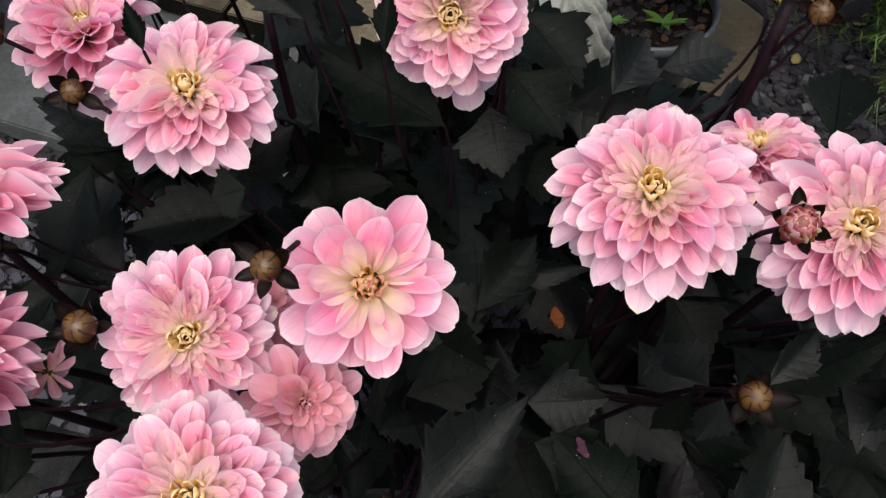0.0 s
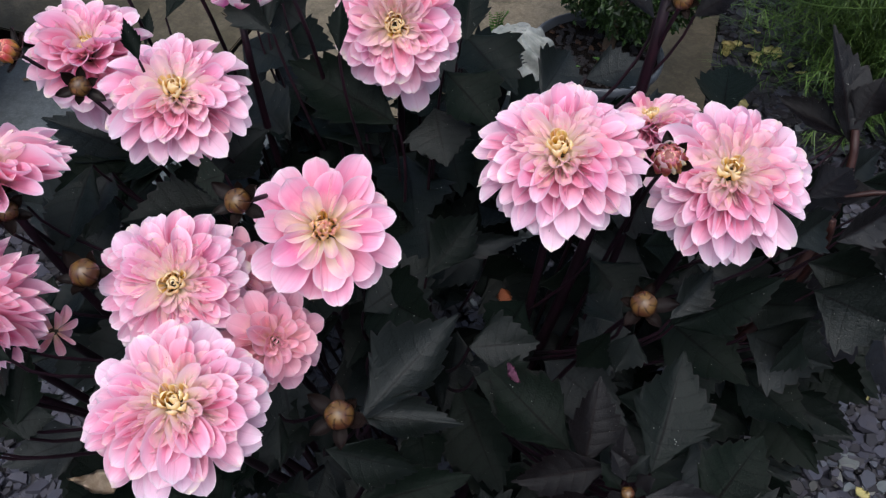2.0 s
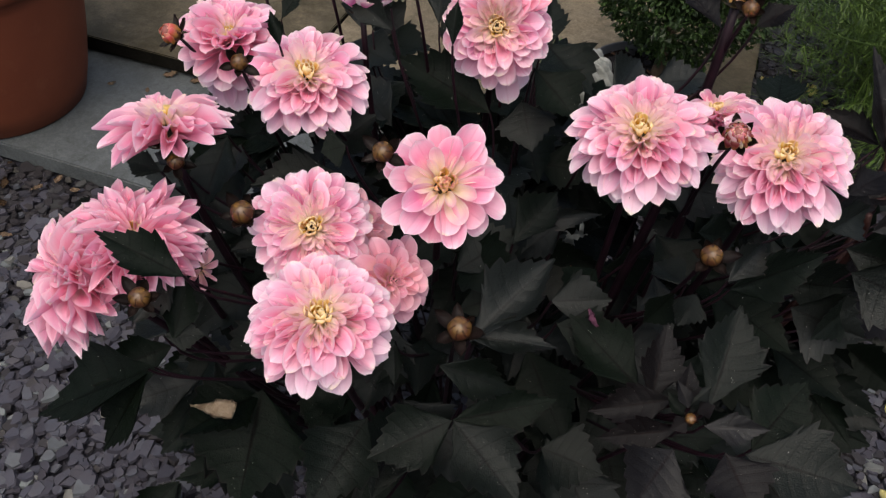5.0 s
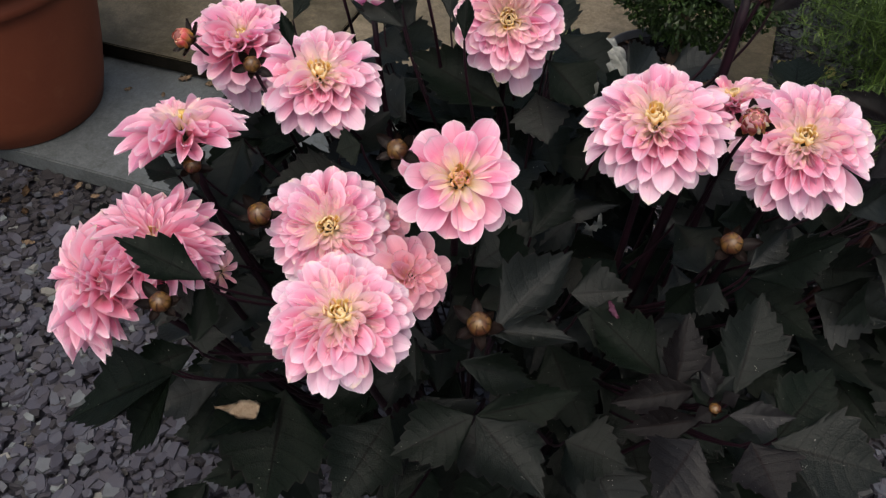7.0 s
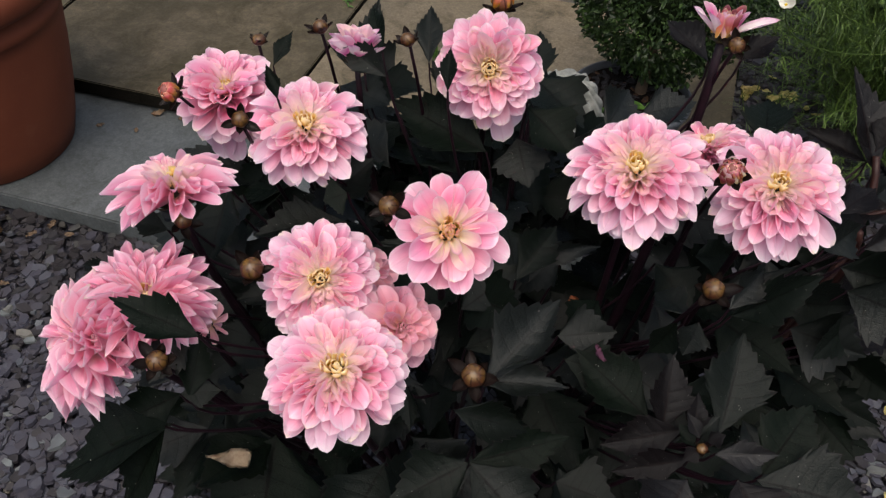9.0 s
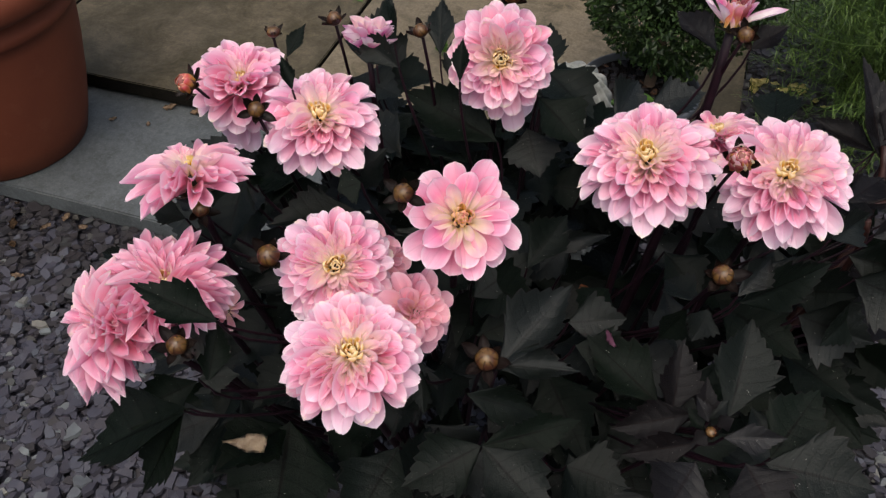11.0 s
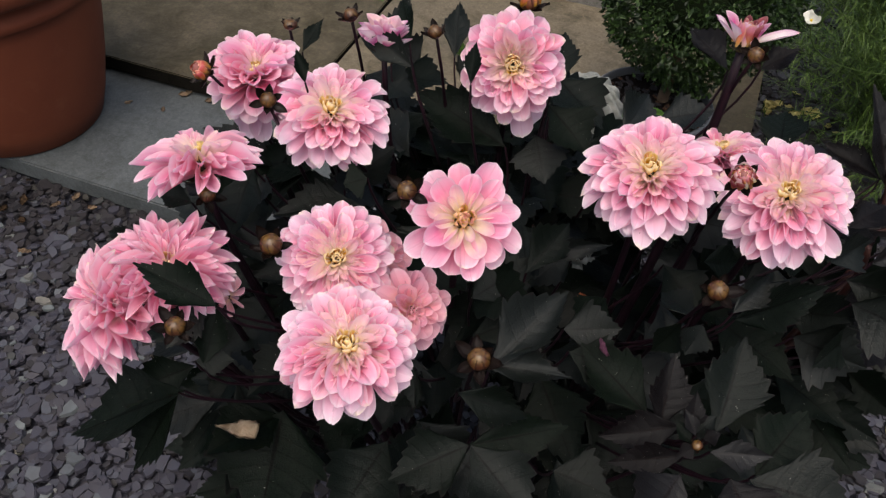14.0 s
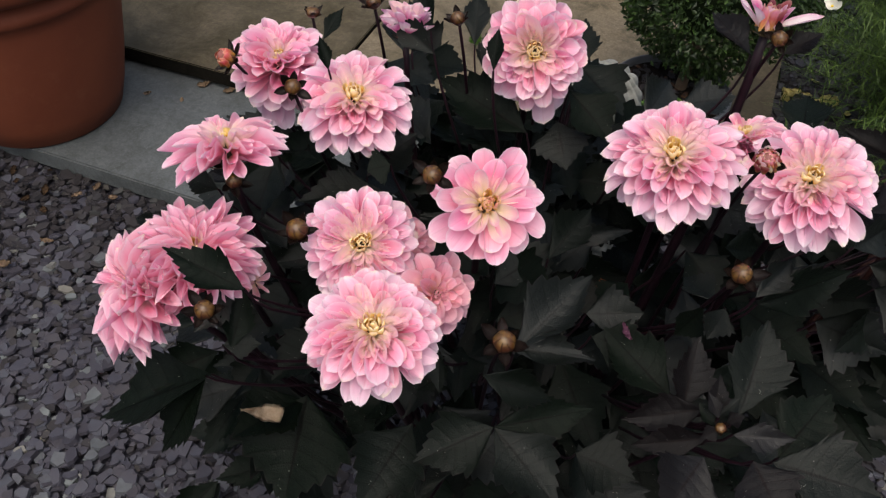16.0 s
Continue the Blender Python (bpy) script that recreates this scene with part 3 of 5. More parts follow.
# ---- blooms ----
ROWS_V = (0.0, 0.12, 0.25, 0.38, 0.50, 0.61, 0.71, 0.80, 0.87, 0.93, 0.97, 1.0)


def petal_mesh(seed, material, cup, arch, tipup, point):
    """One petal, 1 long and 1 wide: narrow foot, channelled body, keeled tip; arch > 0 bends it outwards."""
    r = random.Random(seed)
    cols = 9
    verts, uvs = [], []
    skew, wob, wob2 = r.uniform(-0.06, 0.06), r.uniform(0, 6), r.uniform(0, 6)
    roll, hand = r.uniform(-0.02, 0.09), r.choice((-1, 1))
    cy, cz, last = 0.0, 0.0, 0.0
    broad = r.uniform(0.64, 0.76)
    for v in ROWS_V:
        mid = 0.5 * (v + last)
        phi = arch * (1.0 - 2.0 * mid) + tipup * max(0.0, (mid - 0.62) / 0.38) ** 1.5
        cy += (v - last) * math.cos(phi)
        cz += (v - last) * math.sin(phi)
        last = v
        if v < broad:
            body = 0.30 + 0.70 * math.sin(v / broad * math.pi / 2) ** 0.95
        else:
            q = (v - broad) / (1 - broad)
            body = max(0.03, 1 - q ** (2.7 - 0.7 * point)) ** (0.44 + 0.22 * point)
        for j in range(cols):
            u = j / (cols - 1) * 2 - 1
            x = 0.5 * body * u + skew * v * v
            hollow = cup * (0.55 + 0.45 * body) * (1.15 - 0.55 * v - 1.0 * max(0.0, v - 0.72))
            z = cz + 0.19 * hollow * u * u * min(1.0, body + 0.12)
            z += roll * max(0.0, hand * u) ** 4 * math.sin(math.pi * min(1.0, v * 1.05))
            z += 0.018 * math.sin(7 * v + wob) * u * abs(u) + 0.010 * math.sin(15 * v + wob2) * u ** 4
            if j == cols // 2:
                z -= 0.010
            if abs(u) > 0.9:
                x *= 1 + 0.028 * math.sin(12 * v + wob2)
            verts.append((x, cy - (0.010 * math.cos(3.0 * u + wob) if v > 0.9 else 0.0), z))
            uvs.append((u * 0.5 + 0.5, v))
    return build_mesh("petal", verts, grid_faces(len(ROWS_V), cols), material, uvs)


def petal_set(material, cup, arch, tipup=0.0, point=0.4, n=6):
    return [petal_mesh(100 + k, material, cup * (0.55 + 0.18 * (k % 6)), arch + 0.13 * (k % 3 - 1), tipup + 0.2 * (k % 2), point + 0.22 * (k % 4 - 1.5)) for k in range(n)]


P_HEART = petal_set(HEART, 1.7, -0.55, 0.9, 0.3)
P_CREAM = petal_set(CREAM, 1.35, 0.0, 0.15, 0.15, 8)
P_PINK = petal_set(PINK, 1.25, 0.10, 0.12, 0.12, 12)
P_PALE = petal_set(PALE, 1.05, 0.22, 0.05, 0.12, 12)
P_LILAC = petal_set(LILAC, 0.90, 0.32, -0.10, 0.25, 10)
P_DUSKY = petal_set(DUSKY, 1.5, -0.20, 0.2, 0.3)
P_MAGENTA = petal_set(MAGENTA, 1.0, 0.05, 0.0, 0.9)
P_GOLD = petal_set(GOLD, 1.3, -0.15, 0.0, 0.9)
P_BRACT = petal_set(BRACT, 1.6, -0.45, 0.7, 0.5)
P_WHITE = petal_set(WHITISH, 1.1, 0.06, 0.0, 0.9)
P_RIPE = petal_set(RIPE, 1.6, -0.38, 0.3, 0.3)
P_POINTED = petal_set(PINK, 1.7, 0.06, 0.1, 1.1, 10)
P_POINTED_PALE = petal_set(PALE, 1.5, 0.16, 0.0, 1.1, 10)
P_MAROON = petal_set(MAROON, 1.0, -0.10, 0.0, 0.9)

# petals, of them in the heart, share of cream, angle from the axis at first, half way and last, first reach, width, share of old petals
KINDS = {
    "full": (150, 18, 0.34, 48, 74, 108, 0.26, 0.30, 0.30),
    "trailing": (156, 13, 0.34, 45, 72, 114, 0.26, 0.285, 0.34),
    "open": (66, 34, 0.32, 50, 70, 92, 0.44, 0.42, 0.0),
    "ball": (126, 22, 0.34, 34, 64, 116, 0.28, 0.35, 0.0),
    "globe": (118, 14, 0.24, 30, 56, 126, 0.27, 0.34, 0.16),
    "shaggy": (150, 8, 0.12, 22, 58, 108, 0.22, 0.205, 0.12),
    "flat": (80, 2, 0.30, 46, 75, 93, 0.34, 0.205, 0.0),
    "small": (62, 20, 0.0, 30, 68, 118, 0.28, 0.46, 0.0),
    "withered": (11, 0, 0.0, 55, 95, 128, 0.85, 0.34, 0.6),
    "cup": (52, 4, 0.45, 0, 30, 64, 0.30, 0.34, 0.0),
}
LABELS = {
    "trailing": "full pink dahlia bloom with hanging lilac lower petals",
    "full": "full pink dahlia bloom with a cream heart", "open": "open pink dahlia bloom showing its cream heart", "ball": "rounded deep pink dahlia bloom with a drooping petal",
    "globe": "domed pink dahlia bloom with pale hanging lower petals", "shaggy": "shaggy pink dahlia bloom with narrow petals", "flat": "flat pink dahlia bloom facing the sky", "small": "small dusky pink dahlia bloom", "withered": "withered bloom with a few limp dusky petals", "cup": "half-open pale pink and magenta bloom",
}


def sepals(radius, count=6, long=1.0):
    verts, faces = [], []
    for k in range(count):
        a = 2 * math.pi * k / count
        d, s = Vector((math.cos(a), math.sin(a), 0)), Vector((-math.sin(a), math.cos(a), 0))
        o = len(verts)
        for q, w, z in ((0.25, 0.22, -0.2), (0.8, 0.36, -0.28), (1.35 * long, 0.24, -0.05), (1.8 * long, 0.02, 0.25)):
            for j in (-1, 0, 1):
                verts.append(d * radius * q + s * radius * w * j + Vector((0, 0, radius * (z - 0.1 * (j == 0)))))
        faces += [tuple(o + i for i in f) for f in grid_faces(4, 3)]
    return verts, faces


def sepal_mesh(seed):
    verts, r = [], random.Random(seed)
    for i in range(7):
        t = i / 6
        w = 0.5 * max(0.04, math.sin(math.pi * min(1.0, 0.10 + 0.90 * t ** 1.1))) ** 0.75
        for j in (-1, -0.5, 0, 0.5, 1):
            verts.append((w * j, t, 0.22 * t * t * r.uniform(0.8, 1.2) + 0.12 * j * j))
    return build_mesh("sepal", verts, grid_faces(7, 5), SEPAL)


SEPAL_MESHES = [sepal_mesh(k) for k in range(4)]


def bloom(apex, facing, radius, kind, turned=0.0):
    """One bloom of petals in a spiral; apex is the tip of its heart."""
    count, hearts, cream, a0, a1, a2, reach, width, old = KINDS[kind]
    seed = round(abs(apex[0] * 7919 + apex[1] * 104729) * 1000) % 10007
    r = random.Random(seed)
    f = Vector(facing).normalized()
    height = {"cup": 0.9, "flat": 0.24, "open": 0.26, "globe": 0.46, "ball": 0.34}.get(kind, 0.32) * radius
    origin = Vector(apex) - f * height
    frame_m = Matrix.Translation(origin - ROOT) @ f.to_track_quat("Z", "Y").to_matrix().to_4x4() @ Matrix.Rotation(r.uniform(0, 6.28) + turned, 4, "Z")
    v, fc = sepals(radius * 0.24, 8, 1.1)
    body_v, body_f = lathe([(0.0, -0.34 * radius), (0.10 * radius, -0.32 * radius), (0.19 * radius, -0.20 * radius), (0.17 * radius, -0.05 * radius), (0.09 * radius, 0.09 * radius), (0.05 * radius, 0.14 * radius), (0.0, 0.15 * radius)], 14)
    o = len(body_v)
    body_v += [Vector(p) + Vector((0, 0, -0.22 * radius)) for p in v]
    body_f += [tuple(i + o for i in q) for q in fc]
    head = piece("bloom", build_mesh("bloom", body_v, body_f, CALYX), plant, frame_m, LABELS[kind])
    turn_m = frame_m.to_3x3()
    inv = turn_m.inverted()
    for i in range(count):
        turn = i * 2.39996 + r.gauss(0, 0.08)
        out = Vector((math.cos(turn), math.sin(turn), 0))
        a = 0.0
        if i < hearts:
            h = i / max(1, hearts)
            closed = kind == "open"
            theta = radians((-50 + 66 * h if closed else -6 + 34 * h) + r.gauss(0, 6))
            length = radius * (0.13 + (0.14 if closed else 0.13) * h) * r.uniform(0.88, 1.12)
            wide = length * (0.46 if closed else 0.60)
            base_r, base_z = (0.05 + 0.12 * h ** 0.8 if closed else 0.03 + 0.085 * h ** 0.5), 0.14 - 0.05 * h
        else:
            a = (i - hearts) / (count - 1 - hearts)
            theta = a0 + (a1 - a0) * (a / 0.5) ** 0.9 if a < 0.5 else a1 + (a2 - a1) * ((a - 0.5) / 0.5) ** 1.15
            hang = max(0.0, -(turn_m @ out).z) if kind != "flat" else 0.0
            theta = radians(theta + {"shaggy": 30, "globe": 14, "trailing": 16}.get(kind, 6) * hang * a + r.gauss(0, 5.5))
            base_r, base_z = (0.15 if kind == "open" else 0.10) + 0.08 * a, 0.07 - 0.30 * a
            tip_r = reach + (1.17 - reach) * min(1.0, a / 0.80) ** 0.88
            length = radius * min(0.93, (tip_r - base_r) / max(0.72, math.sin(min(theta, 1.75)))) * r.uniform(0.90, 1.07)
            length *= 1 - 0.22 * max(0.0, a - 0.75) / 0.25
            if kind in ("trailing", "shaggy"):
                length *= 1 + 0.33 * hang * a
            wide = radius * width * (0.42 + 0.58 * min(1.0, a * 2.4) + 0.22 * max(0.0, a - 0.45)) * r.uniform(0.86, 1.12)
        along_p = out * math.sin(theta) + Vector((0, 0, math.cos(theta)))
        nrm = -out * math.cos(theta) + Vector((0, 0, math.sin(theta)))
        side = Vector((-math.sin(turn), math.cos(turn), 0)) * r.gauss(0, 0.24)
        if kind in ("small", "withered"):
            pool = P_DUSKY
        elif kind == "cup":
            pool = P_CREAM if a < cream else (P_MAGENTA, P_WHITE, P_PALE)[i % 3]
        elif i < hearts:
            pool = P_BRACT if kind == "open" else P_HEART
        elif a < cream:
            pool = P_CREAM
        elif kind == "shaggy" or (kind == "flat" and r.random() < 0.5):
            pool = P_POINTED if r.random() < 0.6 else P_POINTED_PALE
        elif a > 1 - old and r.random() < 0.85:
            pool = P_LILAC
        elif a > 0.42 and r.random() < 0.7:
            pool = P_PALE
        else:
            pool = P_PINK
        base = out * radius * base_r + Vector((0, 0, radius * base_z))
        piece("petal", r.choice(pool), head, basis(base, along_p, nrm + side, wide, length, length))
    hanging = {"ball": (((0.22, -0.25, -0.95), 1.62), ((0.40, -0.1, -0.9), 1.45)), "globe": (((-0.15, -0.35, -0.93), 1.30), ((0.12, -0.35, -0.93), 1.35), ((-0.32, -0.25, -0.9), 1.15), ((0.35, -0.1, -0.9), 1.0))}
    for d, long in hanging.get(kind, ()):
        piece("petal", r.choice(P_LILAC), head, basis((0, 0, -0.25 * radius), inv @ Vector(d), inv @ Vector((0.1, -0.9, 0.4)), radius * 0.46, radius * long * 0.92, radius))
    stem(origin - f * radius * 0.30, f, 0.0027, (0.0, 0.06, -0.03))
    return head


def bud(at, facing, radius, kind):
    """A bud on its stem with a collar of sepals."""
    f = Vector(facing).normalized()
    r = random.Random(round(at[0] * 9973))
    frame_m = Matrix.Translation(Vector(at) - ROOT) @ f.to_track_quat("Z", "Y").to_matrix().to_4x4() @ Matrix.Rotation(r.uniform(0, 6.28), 4, "Z")
    radius = radius * {"closed": 0.87, "ripe": 0.85, "opening": 0.9, "spent": 1.0}[kind]
    core = {"opening": 0.70, "ripe": 0.86}.get(kind, 1.0)
    tall = {"closed": 0.96, "ripe": 1.05, "opening": 1.15, "spent": 0.7}[kind]
    rows, cols = 9, 25
    verts, uvs = [], []
    for i in range(rows):
        t = i / (rows - 1)
        ph = math.pi * min(0.9995, max(0.0005, t))
        for j in range(cols):
            th = 2 * math.pi * j / (cols - 1)
            k = 1 + 0.035 * math.cos(th * 5 + t * 3.4) * math.sin(ph)
            verts.append((core * radius * k * math.sin(ph) * math.cos(th), core * radius * k * math.sin(ph) * math.sin(th), -core * radius * tall * math.cos(ph)))
            uvs.append((j / (cols - 1), t))
    label = {"closed": "round brown-green flower bud", "ripe": "swollen coppery pink flower bud", "opening": "opening maroon and cream flower bud", "spent": "small dark shrivelled flower bud"}[kind]
    head = piece("bud", build_mesh("bud", verts, grid_faces(rows, cols), BUD if kind in ("closed", "spent") else BUD_RIPE, uvs), plant, frame_m, label)
    for k in range(6):
        th = k * math.pi / 3 + r.uniform(-0.15, 0.15)
        out = Vector((math.cos(th), math.sin(th), 0))
        d = out + Vector((0, 0, r.uniform(0.05, 0.80) if kind != "ripe" else 0.2))
        size = radius * r.uniform(1.5, 2.3) * (0.75 if kind in ("ripe", "spent", "opening") else 1.05)
        piece("sepal", r.choice(SEPAL_MESHES), head, basis(out * radius * 0.35 - Vector((0, 0, radius * 0.75 * tall)), d, Vector((0, 0, 1)), size * 0.50, size, size))
    if kind == "opening":
        for k in range(34):
            t = k / 33
            th = k * 2.39996
            out = Vector((math.cos(th), math.sin(th), 0))
            lean = radians(-48 + 40 * t + r.gauss(0, 5))
            d = out * math.sin(lean) + Vector((0, 0, math.cos(lean)))
            foot = out * radius * (0.66 + 0.36 * t) + Vector((0, 0, radius * (0.45 - 0.95 * t)))
            pool = P_GOLD if t < 0.30 else (P_CREAM if k % 3 == 0 else P_MAROON)
            piece("petal", r.choice(pool), head, basis(foot, d, -out, radius * (0.34 + 0.34 * t), radius * (0.62 + 0.55 * t), radius))
    if kind == "ripe":
        for k in range(26):
            t = k / 25
            th = k * 2.39996 + r.gauss(0, 0.1)
            out = Vector((math.cos(th), math.sin(th), 0))
            lean = radians(-58 + 46 * t)
            d = out * math.sin(lean) + Vector((0, 0, math.cos(lean))) + Vector((-out.y, out.x, 0)) * 0.22
            foot = out * radius * (0.60 + 0.42 * t) + Vector((0, 0, radius * (0.55 - 0.85 * t)))
            piece("petal", r.choice(P_RIPE), head, basis(foot, d, -out, radius * (0.38 + 0.42 * t), radius * (0.60 + 0.62 * t), radius))
    stem(Vector(at) - f * radius * tall * 0.9, f, 0.0014, (0.02, 0.18, 0.06) if abs(at[0] + 0.057) < 0.002 else (0.0, 0.10, 0.0))
    return head


bloom((0.123, 0.268, 0.697), (-0.16, -0.23, 0.955), 0.0505, "trailing")
bloom((0.225, 0.251, 0.692), (-0.17, -0.33, 0.925), 0.0485, "trailing")
bloom((-0.016, 0.213, 0.678), (0.090, -0.583, 0.810), 0.0433, "open")
bloom((-0.110, 0.205, 0.637), (0.150, -0.563, 0.815), 0.0450, "full")
bloom((-0.092, 0.121, 0.647), (0.02, -0.21, 0.975), 0.0485, "full")
bloom((0.020, 0.391, 0.693), (-0.04, -0.80, 0.59), 0.0465, "ball")
bloom((-0.135, 0.362, 0.666), (0.05, -0.25, 0.965), 0.0515, "full")
bloom((-0.213, 0.420, 0.666), (0.12, -0.14, 0.98), 0.0460, "globe")
bloom((-0.222, 0.263, 0.688), (-0.120, 0.330, 0.935), 0.0480, "flat")
bloom((-0.236, 0.193, 0.636), (0.10, -0.12, 0.985), 0.0500, "shaggy")
bloom((-0.288, 0.170, 0.615), (-0.70, -0.22, 0.68), 0.0500, "shaggy")
bloom((-0.047, 0.181, 0.609), (0.418, -0.576, 0.702), 0.0320, "small")
bloom((-0.074, 0.238, 0.601), (0.701, -0.423, 0.574), 0.0314, "small")
bloom((0.190, 0.318, 0.680), (-0.220, 0.300, 0.930), 0.0335, "full")
bloom((-0.201, 0.213, 0.573), (0.670, -0.579, 0.465), 0.0168, "withered")
bloom((-0.094, 0.440, 0.708), (0.03, 0.40, 0.915), 0.0300, "cup")
bud((-0.057, 0.198, 0.714), (-0.118, -0.510, 0.852), 0.0080, "closed")
bud((-0.158, 0.203, 0.648), (0.018, -0.293, 0.956), 0.0098, "closed")
bud((0.162, 0.167, 0.666), (-0.261, -0.413, 0.873), 0.0085, "closed")
bud((-0.002, 0.107, 0.651), (0.077, -0.356, 0.931), 0.0090, "closed")
bud((-0.209, 0.125, 0.643), (0.292, -0.343, 0.892), 0.0081, "closed")
bud((-0.177, 0.317, 0.695), (0.235, -0.641, 0.731), 0.0076, "closed")
bud((-0.248, 0.378, 0.678), (-0.528, -0.448, 0.722), 0.0107, "ripe")
bud((0.034, 0.473, 0.709), (-0.052, 0.022, 0.998), 0.0128, "ripe")
bud((0.174, 0.223, 0.723), (-0.289, -0.549, 0.784), 0.0115, "opening")
bud((-0.048, 0.378, 0.728), (-0.289, -0.183, 0.939), 0.0069, "closed")
bud((-0.122, 0.414, 0.718), (-0.136, -0.126, 0.983), 0.0073, "closed")
bud((-0.184, 0.451, 0.683), (0.129, 0.048, 0.990), 0.0068, "spent")
bud((-0.215, 0.247, 0.654), (0.441, -0.435, 0.785), 0.0076, "closed")
bud((0.193, 0.321, 0.759), (-0.300, -0.683, 0.666), 0.0070, "closed")
bud((0.159, 0.098, 0.577), (-0.217, -0.137, 0.966), 0.0040, "spent")
bud((0.450, 0.550, 0.420), (-0.383, -0.387, 0.839), 0.0062, "spent")
leaf((0.006, 0.116, 0.626), (0.060, 0.169, 0.657), 0.036)
leaf((0.002, 0.120, 0.628), (0.064, 0.116, 0.620), 0.023)
leaf((-0.014, 0.112, 0.604), (0.039, 0.107, 0.579), 0.027)
leaf((-0.002, 0.098, 0.559), (0.072, 0.112, 0.563), 0.034)
leaf((-0.002, 0.098, 0.559), (0.044, 0.043, 0.543), 0.048)
leaf((-0.003, 0.098, 0.559), (-0.060, 0.075, 0.536), 0.045)
leaf((-0.064, 0.112, 0.534), (-0.098, 0.042, 0.524), 0.054)
leaf((-0.228, 0.145, 0.536), (-0.326, 0.128, 0.483), 0.062, facing=(-0.25, 0.0, 0.95))
leaf((-0.232, 0.143, 0.536), (-0.272, 0.108, 0.470), 0.050, facing=(0.1, 0.1, 0.95))
leaf((-0.230, 0.253, 0.396), (-0.160, 0.176, 0.240), 0.090)
leaf((-0.172, 0.206, 0.421), (-0.186, 0.123, 0.355), 0.102)
leaf((-0.208, 0.237, 0.342), (-0.209, 0.184, 0.277), 0.054)
leaf((-0.187, 0.149, 0.638), (-0.246, 0.160, 0.664), 0.029, facing=(0.35, -0.45, 0.82))
leaf((-0.211, 0.143, 0.579), (-0.183, 0.149, 0.573), 0.021)
leaf((-0.205, 0.141, 0.576), (-0.197, 0.180, 0.603), 0.024)
leaf((-0.209, 0.353, 0.593), (-0.219, 0.272, 0.570), 0.038)
leaf((-0.203, 0.366, 0.573), (-0.214, 0.324, 0.562), 0.031)
leaf((0.020, 0.380, 0.612), (-0.069, 0.423, 0.637), 0.056)
leaf((0.056, 0.403, 0.645), (0.095, 0.363, 0.623), 0.046)
leaf((0.015, 0.404, 0.584), (-0.054, 0.430, 0.585), 0.038)
leaf((0.049, 0.399, 0.613), (0.057, 0.355, 0.591), 0.048)
leaf((0.075, 0.511, 0.604), (0.119, 0.443, 0.586), 0.057)
leaf((0.134, 0.419, 0.608), (0.165, 0.465, 0.622), 0.040)
leaf((0.180, 0.468, 0.589), (0.240, 0.485, 0.588), 0.041)
leaf((0.133, 0.135, 0.556), (0.081, 0.188, 0.570), 0.043)
leaf((0.139, 0.123, 0.561), (0.151, 0.165, 0.597), 0.033, True)
leaf((0.177, 0.114, 0.569), (0.202, 0.173, 0.611), 0.045)
leaf((0.154, 0.121, 0.565), (0.095, 0.116, 0.546), 0.030, True)
leaf((0.153, 0.098, 0.562), (0.100, 0.095, 0.546), 0.024, True)
leaf((0.148, 0.082, 0.563), (0.115, 0.037, 0.552), 0.056, True)
leaf((0.206, 0.091, 0.553), (0.253, 0.138, 0.569), 0.046)
leaf((0.173, 0.103, 0.561), (0.218, 0.098, 0.563), 0.020, True)
leaf((0.199, 0.084, 0.558), (0.271, 0.060, 0.556), 0.060)
leaf((0.183, 0.081, 0.563), (0.196, 0.038, 0.556), 0.045, True)
leaf((0.156, 0.109, 0.576), (0.159, 0.130, 0.599), 0.015, True)
leaf((0.160, 0.108, 0.577), (0.172, 0.114, 0.592), 0.012)
leaf((0.157, 0.102, 0.572), (0.144, 0.115, 0.583), 0.012)
leaf((0.200, 0.207, 0.597), (0.234, 0.235, 0.612), 0.025)
leaf((0.208, 0.215, 0.580), (0.290, 0.240, 0.590), 0.048, facing=(0.10, -0.95, 0.35))
leaf((0.171, 0.210, 0.588), (0.154, 0.245, 0.572), 0.028)
leaf((0.179, 0.204, 0.585), (0.167, 0.186, 0.566), 0.031, facing=(0.10, -0.95, 0.35))
leaf((0.166, 0.213, 0.575), (0.146, 0.196, 0.553), 0.036, facing=(0.35, -0.90, 0.35))
leaf((0.280, 0.244, 0.528), (0.340, 0.218, 0.514), 0.063, facing=(-0.30, -0.90, 0.40))
leaf((0.279, 0.276, 0.527), (0.346, 0.261, 0.525), 0.059, facing=(0.35, -0.90, 0.35))
leaf((0.043, 0.272, 0.559), (0.082, 0.317, 0.582), 0.034)
leaf((0.054, 0.298, 0.557), (0.120, 0.297, 0.570), 0.018)
leaf((0.072, 0.210, 0.561), (0.121, 0.212, 0.560), 0.041)
leaf((0.074, 0.184, 0.565), (0.119, 0.167, 0.562), 0.039)
leaf((-0.127, 0.356, 0.569), (-0.082, 0.388, 0.600), 0.046)
leaf((-0.089, 0.522, 0.546), (-0.080, 0.409, 0.561), 0.052)
leaf((-0.003, 0.256, 0.540), (0.054, 0.293, 0.552), 0.053)
leaf((-0.003, 0.280, 0.535), (0.052, 0.231, 0.549), 0.052)
leaf((0.068, 0.118, 0.495), (0.114, 0.098, 0.492), 0.049)
leaf((-0.057, 0.062, 0.506), (-0.037, 0.147, 0.508), 0.048)
leaf((-0.046, 0.147, 0.581), (-0.045, 0.121, 0.562), 0.014)
leaf((0.408, 0.419, 0.555), (0.384, 0.490, 0.632), 0.046, True)
